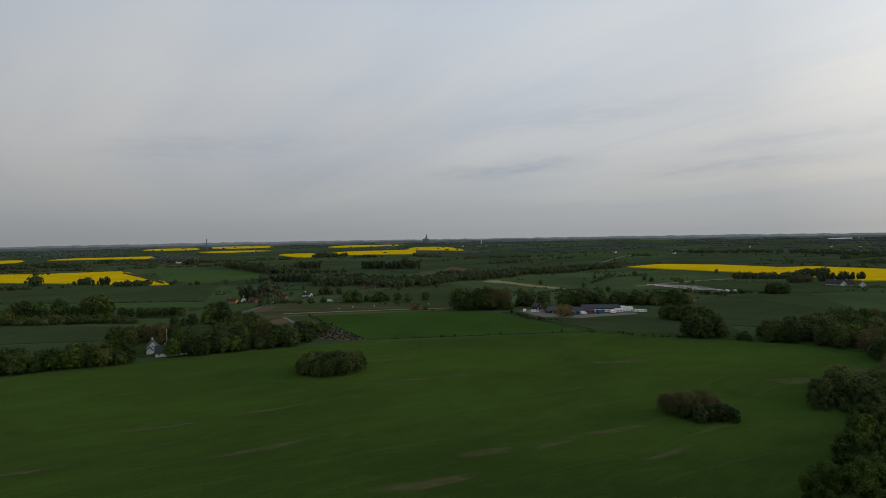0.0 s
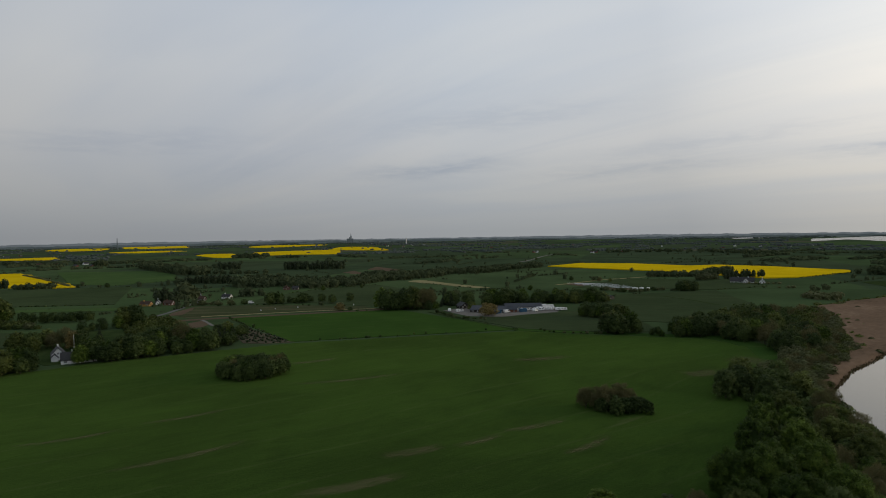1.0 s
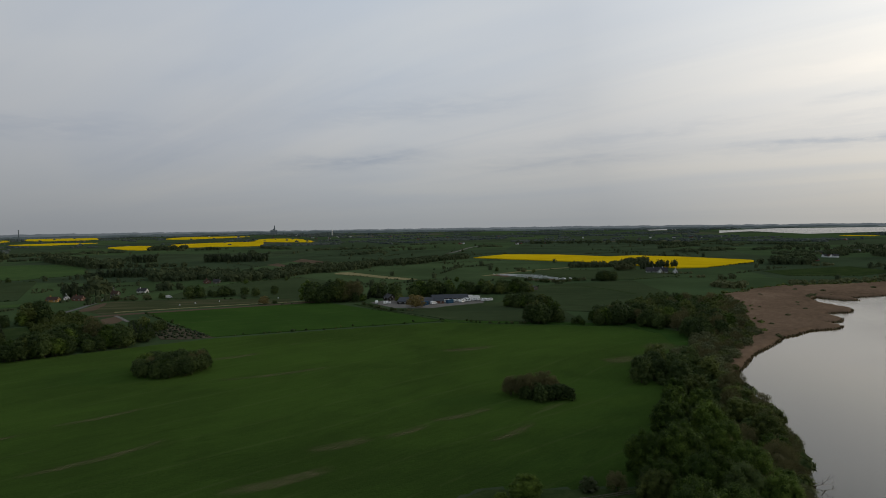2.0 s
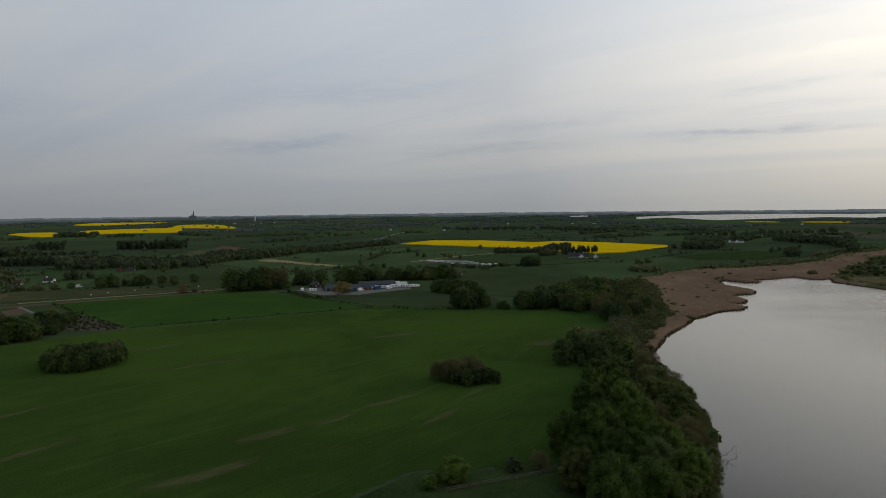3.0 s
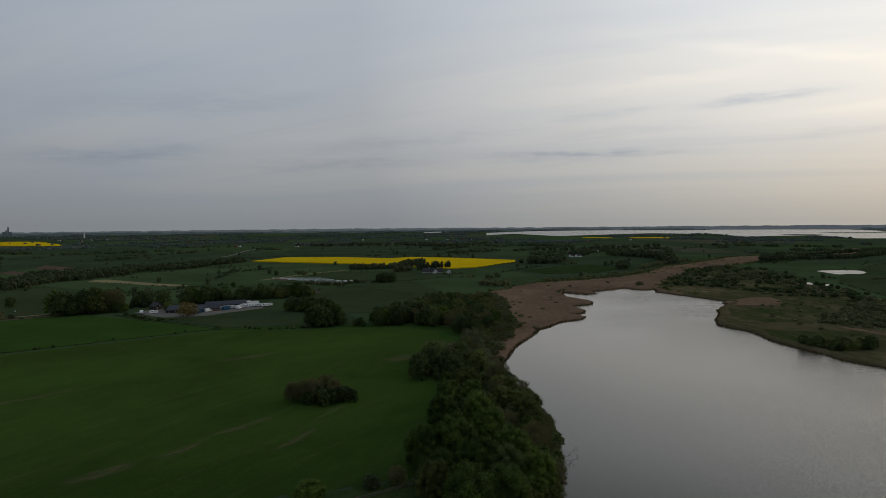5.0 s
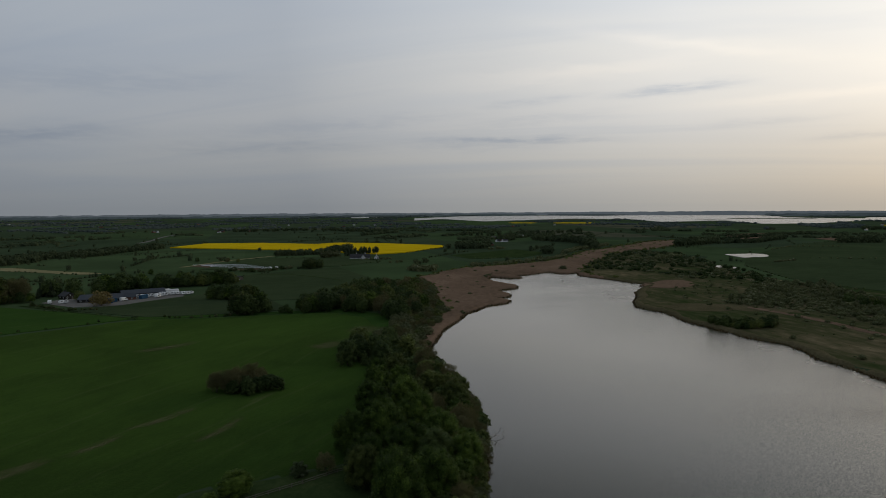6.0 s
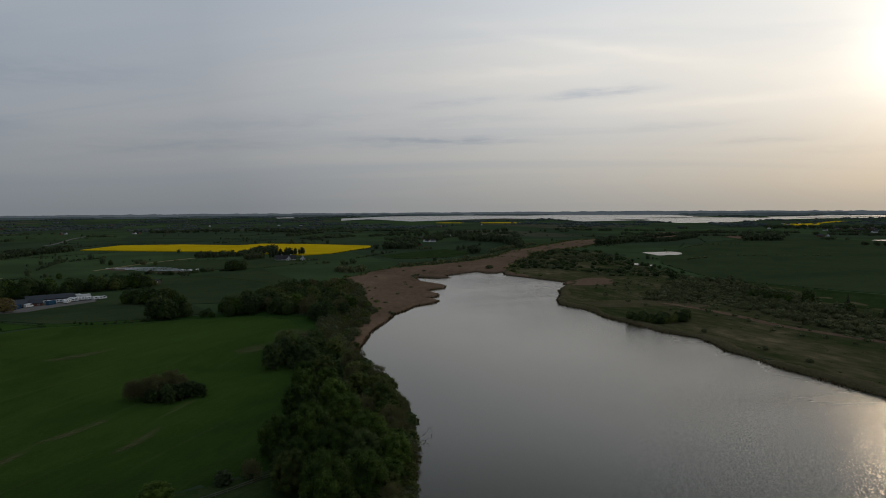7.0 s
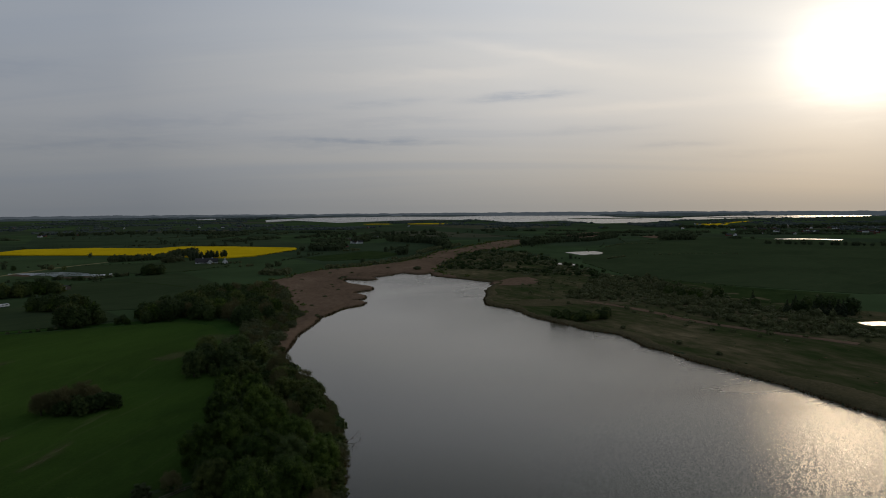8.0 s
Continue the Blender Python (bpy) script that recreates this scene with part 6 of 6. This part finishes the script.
def caravan(x, y, turn, length, label):
    top = new("caravan")
    top.matrix_basis = pose(x, y, 0.57, 0, 0, math.degrees(turn))
    w, h = 1.05, 2.15
    prof = [(-length / 2, 0.55), (-length / 2 + 0.1, 1.5), (-length / 2 + 0.5, h - 0.15), (-length / 2 + 0.9, h), (length / 2 - 0.6, h), (length / 2 - 0.15, h - 0.2), (length / 2, 1.2), (length / 2 - 0.05, 0.5)]
    n = len(prof)
    v = [(px, s * w, pz) for s in (-1, 1) for px, pz in prof]
    f = [tuple(range(n)), tuple(range(2 * n - 1, n - 1, -1))] + [(k, n + k, n + (k + 1) % n, (k + 1) % n) for k in range(n)]
    part("body", mesh_of("body", v, f, M_WHITE), top)
    for s in (-1, 1):
        for px in (-length * 0.26, length * 0.22):
            part("window", mesh_of("window", *box(px - 0.5, px + 0.5, s * w - 0.04, s * w + 0.04, 1.4, 2.0), M_GLASS), top)
        wheel_on(0, s, 0.32, top)
    part("door", mesh_of("door", *box(length * 0.02, length * 0.02 + 0.6, -w - 0.03, -w + 0.03, 0.6, 2.3), M_METAL), top)
    part("drawbar", mesh_of("drawbar", *box(length / 2 - 0.1, length / 2 + 1.1, -0.06, 0.06, 0.45, 0.57), M_METAL), top)
    return tagged(top, label, "caravan", "caravans in the yard")


for k in range(6):
    caravan(128 + k * 3.2, 470 - k * 1.9 + (k % 2), 0.35 + 0.08 * math.sin(k * 2), 4.8 + 0.5 * (k % 3), "white caravan parked in a row on gravel")
for k in range(5):
    caravan(110 + k * 4.4, 466 - 0.6 * k, 0.15 + 0.1 * math.sin(k * 3), 4.6, "white caravan parked beside the long shed")
for x, y, a in ((60, 475, 1.4), (67, 470, 0.3), (122, 459, 0.9)):
    caravan(x, y, a, 5.6, "white caravan parked alone on the gravel yard")


def container(x, y, turn, length, mat, label):
    top = new("container")
    top.matrix_basis = pose(x, y, 0.55, 0, 0, math.degrees(turn))
    n = int(length / 0.3)
    ring = [(-length / 2 + length * k / n, -1.2 + (0.06 if k % 4 > 1 else 0.0)) for k in range(n + 1)] + [(length / 2 - length * k / n, 1.2 - (0.06 if k % 4 > 1 else 0.0)) for k in range(n + 1)]
    m = len(ring)
    shell = [(px, py, pz) for pz in (0.05, 2.55) for px, py in ring]
    part("body", mesh_of("body", shell, [tuple(range(m - 1, -1, -1)), tuple(range(m, 2 * m))] + [(k, (k + 1) % m, m + (k + 1) % m, m + k) for k in range(m)], mat), top)
    for s in (-1, 1):
        part("door", mesh_of("door", *box(length / 2, length / 2 + 0.06, 0.02 if s > 0 else -1.15, 1.15 if s > 0 else -0.02, 0.15, 2.45), mat), top)
    return tagged(top, label, "container", "containers in the yard")


container(89, 452, 0.1, 6.1, M_BLUE, "blue steel container on the gravel yard")
container(92.5, 456, 0.15, 6.1, M_BLUE, "blue steel container on the gravel yard")
container(113, 460, 0.6, 6.1, M_BLUE, "blue steel container on the gravel yard")
container(131, 483, 0.1, 12, M_WHITE, "long white container behind the caravans")
container(137, 478, 0.1, 9, M_WHITE, "long white container behind the caravans")


def van(x, y, turn, label):
    top = new("van")
    top.matrix_basis = pose(x, y, 0.57, 0, 0, math.degrees(turn))
    prof = [(-2.6, 0.4), (-2.6, 2.1), (-2.4, 2.35), (0.9, 2.35), (1.2, 2.2), (1.9, 1.3), (2.6, 1.1), (2.7, 0.8), (2.7, 0.4)]
    n = len(prof)
    v = [(px, s * 0.95, pz) for s in (-1, 1) for px, pz in prof]
    part("body", mesh_of("body", v, [tuple(range(n)), tuple(range(2 * n - 1, n - 1, -1))] + [(k, n + k, n + (k + 1) % n, (k + 1) % n) for k in range(n)], M_WHITE), top)
    part("windscreen", mesh_of("windscreen", [(1.25, -0.8, 2.17), (1.25, 0.8, 2.17), (1.95, 0.8, 1.32), (1.95, -0.8, 1.32)], [(0, 3, 2, 1)], M_GLASS), top)
    for s in (-1, 1):
        part("window", mesh_of("window", *box(0.5, 1.4, s * 0.95 - 0.03, s * 0.95 + 0.03, 1.35, 1.95), M_GLASS), top)
        for px in (-1.7, 1.8):
            wheel_on(px, s, 0.34, top)
    return tagged(top, label, "van")


van(100, 457, 0.5, "white panel van on the gravel yard")
van(-103, 573, 0.2, "white panel van beside a hedge")

# low tunnels of white sheet over a vegetable plot
for k in range(5):
    ax, ay = 224 + 4.0 * k, 700 - 15.0 * k
    length = 58 - 4 * k
    dx, dy = 0.8, -0.6
    verts, faces = [], []
    for i in range(9):
        u = length * i / 8
        for j in range(6):
            a = math.pi * j / 5
            side, up = 1.15 * math.cos(a), 0.45 * math.sin(a) + RNG.uniform(-0.04, 0.04)
            verts.append((ax + dx * u - dy * side, ay + dy * u + dx * side, 0.45 + up))
    for i in range(8):
        for j in range(5):
            a = i * 6 + j
            faces.append((a, a + 6, a + 7, a + 1))
    tagged(new("crop_tunnel", mesh_of("crop_tunnel", verts, faces, M_PLASTIC)), "long low tunnel of white plastic over crops", "tunnel", "plastic crop tunnels")
for k in range(3):
    caravan(262 + 6 * k, 604 - 2.2 * k, RNG.uniform(0, 3), 5.5, "white caravan among bushes beside the tunnels")
house(205, 527, 0.3, 5, 9, 2.4, 3.6, M_TIMBER, M_SLATE, "small open timber field shed", "field_shed", category="shed")

# the white farm before the rapeseed
fv = radians(-33)
house(406, 653, fv + math.pi / 2, 8.5, 24, 1.5, 5.6, M_WHITE, M_SLATE, "long white farm range with dark roof", "farm_range", "buildings of the white farm", chimneys=((0, 4), (0, -6)))
house(404, 643, fv, 5.6, 7, 2.0, 5.0, M_WHITE, M_SLATE, "white gabled farm wing with dark roof", "farm_wing", "buildings of the white farm")
house(417.5, 634.5, fv, 5.6, 7, 2.0, 5.0, M_WHITE, M_SLATE, "white gabled farm wing with dark roof", "farm_wing", "buildings of the white farm", chimneys=((0, 3),))

for x, y, turn, w, l, wm, rm, label in (
    (-192, 577, 1.3, 7, 13, M_YELLOW, M_TILE, "yellow cottage with tiled roof beside the road"),
    (-186, 590, 0.4, 6, 8, M_WHITE, M_SHEET, "white cottage with blue-grey roof beside the road"),
    (-174, 580, 1.2, 7, 12, M_RED, M_TILE, "red brick cottage beside the road"),
    (-135, 628, 1.2, 7, 12, M_WHITE, M_SLATE, "white house with dark roof among trees"),
    (-154, 613, 1.1, 6, 9, M_TIMBER, M_TILE, "small timber house among trees"),
    (-89, 708, 0.4, 8, 11, M_RED, M_TILE, "red brick house with steep roof in the wood"),
    (-79, 704, 1.4, 6, 9, M_TIMBER, M_SLATE, "low timber house half hidden in the wood"),
):
    house(x, y, turn, w * 0.72, l * 0.72, 2.0, 4.1, wm, rm, label, "cottage", "cottages by the road", chimneys=((0, 2),))

# farms and villages beyond the reeds and out on the plain
vr = random.Random(15)
VILLAGES = [(640, 715, 4, 16), (700, 745, 3, 20), (780, 800, 6, 26), (840, 880, 7, 50), (960, 905, 4, 40), (635, 1650, 7, 70), (470, 1720, 4, 40), (560, 2300, 8, 160), (760, 2500, 10, 220),
            (60, 3000, 22, 260), (260, 2900, 18, 200), (-330, 3900, 14, 400), (-1250, 2300, 6, 120), (-700, 1500, 5, 60), (-560, 1420, 4, 40)]
VILLAGES += [(1950, 300, 18, 200), (2050, 90, 26, 170), (1760, 90, 18, 130), (2250, 620, 5, 80), (1430, 320, 3, 30), (1250, 1750, 8, 200), (1050, 2000, 10, 240), (1500, 1500, 6, 160), (1700, 240, 14, 150), (1620, 20, 12, 90)]
for cx, cy, count, wide in VILLAGES:
    for k in range(count if cx > 1500 else (count + 1) // 2):
        x, y = cx + vr.gauss(0, wide * 0.6), cy + vr.gauss(0, wide * 0.6)
        if bool(inside(FJORD, x, y)):
            continue
        white = vr.random() < 0.55
        house(x, y, vr.uniform(0, math.pi), vr.uniform(5, 7), vr.uniform(7, 12), vr.uniform(1.8, 2.5), vr.uniform(4.2, 5.6), M_WHITE if white else M_RED, M_SLATE if vr.random() < 0.8 else M_TILE,
              "small white village house with dark roof" if white else "small brick village house with pitched roof", "village_house", "houses of the far villages", windows=False)

# landmarks on the skyline; tower and chimney share the hills' glow as haze
TOWER = new("water_tower")
TOWER.matrix_basis = pose(-107, 4150, 0.3)
part("shaft", mesh_of("shaft", *join(box(-4, 4, -4, 4, 0, 48), box(-2.6, 2.6, -2.6, 2.6, 48, 56), box(-0.7, 0.7, -0.7, 0.7, 56, 62)), M_HILL_GLOW), TOWER)
part("hall", mesh_of("hall", *join(box(-26, -5, -8, 8, 0, 30), box(-12, -5, -7, 7, 30, 38), box(5, 15, -8, 8, 0, 30)), M_HILL_GLOW), TOWER)
tagged(TOWER, "grey stepped tower above the far town", "tower")
for x, y, h, r, label in ((-1350, 3640, 54, 3.0, "grey chimney on the far skyline"), (195, 3250, 34, 3.5, "pale slender mast before the far town")):
    stack = new("chimney_stack")
    stack.matrix_basis = pose(x, y, 0.3)
    part("shaft", mesh_of("shaft", *tube([(0, 0, 0), (0, 0, h * 0.6), (0, 0, h)], [r, r * 0.8, r * 0.65], 10), M_HILL_GLOW if h > 40 else M_METAL), stack)
    part("rim", mesh_of("rim", *tube([(0, 0, h - 3), (0, 0, h - 2), (0, 0, h)], [r * 0.7, r * 0.9, r * 0.9], 10), M_HILL_GLOW if h > 40 else M_METAL), stack)
    tagged(stack, label, "chimney")

# ---------------------------------------------------------------- by the near shore


def bare_tree(name, x, y, z, height, lean, label, seed, count=7):
    """A dead tree: forking, crooked, with no leaves."""
    rng = random.Random(seed)
    pieces = []

    def grow(p, d, length, r, depth):
        line, radii = [p], [r]
        for k in range(3):
            d = (d + Vector((rng.gauss(0, 0.16), rng.gauss(0, 0.16), rng.gauss(0.03, 0.1)))).normalized()
            line.append(line[-1] + d * length / 3)
            radii.append(r * (1 - 0.22 * (k + 1)))
        pieces.append(tube(line, radii, 5))
        if depth:
            for _ in range(rng.choice((2, 3))):
                grow(line[rng.choice((2, 3))], (d + Vector((rng.gauss(0, 0.55), rng.gauss(0, 0.55), rng.gauss(0.1, 0.3)))).normalized(), length * rng.uniform(0.55, 0.8), r * 0.5, depth - 1)

    top = new(name)
    top.matrix_basis = pose(x, y, z)
    grow(Vector((0, 0, -0.3)), Vector(lean).normalized(), height * 0.42, 0.22, 3)
    part("trunk", mesh_of("trunk", *join(*pieces), M_BARE), top)
    return tagged(top, label, "dead tree")


bare_tree("dead_tree", 83, 99, 0.4, 8.5, (0.1, -0.1, 1), "bleached dead tree with bare forking branches", 4)
bare_tree("dead_tree", 76, 102, 0.4, 6.5, (-0.2, 0.1, 1), "bleached dead tree with bare forking branches", 9)
bare_tree("fallen_branch", 112, 117, 0.6, 6.0, (1, -0.3, 0.25), "dead branch leaning out over water", 6)


def fence(points):
    top = new("fence")
    top.matrix_basis = pose(points[0][0], points[0][1], stand(*points[0]))
    ox, oy = points[0]
    oz = stand(ox, oy)
    for (ax, ay), (bx, by) in zip(points, points[1:]):
        n = max(1, int(math.hypot(bx - ax, by - ay) / 2.6))
        turn = math.atan2(by - ay, bx - ax)
        for k in range(n):
            x, y = ax + (bx - ax) * k / n, ay + (by - ay) * k / n
            part("post", mesh_of("post", *box(-0.08, 0.08, -0.08, 0.08, -0.3, 1.1), M_TIMBER), top, m=pose(x - ox, y - oy, stand(x, y) - oz, RNG.uniform(-3, 3), RNG.uniform(-3, 3), math.degrees(turn)))
        for z in (0.5, 0.95):
            length = math.hypot(bx - ax, by - ay)
            part("rail", mesh_of("rail", *box(0, length, -0.04, 0.04, z - 0.06, z + 0.06), M_TIMBER), top, m=pose(ax - ox, ay - oy, stand(ax, ay) - oz, 0, 0, math.degrees(turn)))
    return tagged(top, "weathered wooden fence between wheat and meadow", "fence")


fence([(44, 122.2), (52.5, 122.4), (60.6, 122.3), (69.6, 122.8), (76, 122)])
for x, y in ((-85, 514), (-75, 522), (-58, 529), (-13, 536)):
    bale = new("wrapped_bale")
    bale.matrix_basis = pose(x, y, 0.75, 0, 0, RNG.uniform(0, 180))
    v, f = tube([(0, 0, 0), (0, 0, 0.12), (0, 0, 0.8), (0, 0, 0.88)], [0.36, 0.42, 0.42, 0.32], 12)
    part("wrap", mesh_of("wrap", v, f + [tuple(range(36, 48))], M_PLASTIC), bale)
    tagged(bale, "white plastic-wrapped hay bale on the field", "bale", "wrapped bales by the track")

tussocks = [(x, y, RNG.uniform(0.35, 0.9), RNG.uniform(0.8, 2.4)) for x, y in scatter(MARSH, 5.0, 71, 9000) if float(shore(x, y)) > 8]
half = len(tussocks) // 2
leafy_mass("sedge_tussocks", tussocks[:half], "scattered brown sedge tussocks on the marsh", 72, 8, M_REED_EDGE)
leafy_mass("marsh_tussocks", tussocks[half:], "scattered dark green tussocks on the marsh", 73, 8, LEAF["dark"])
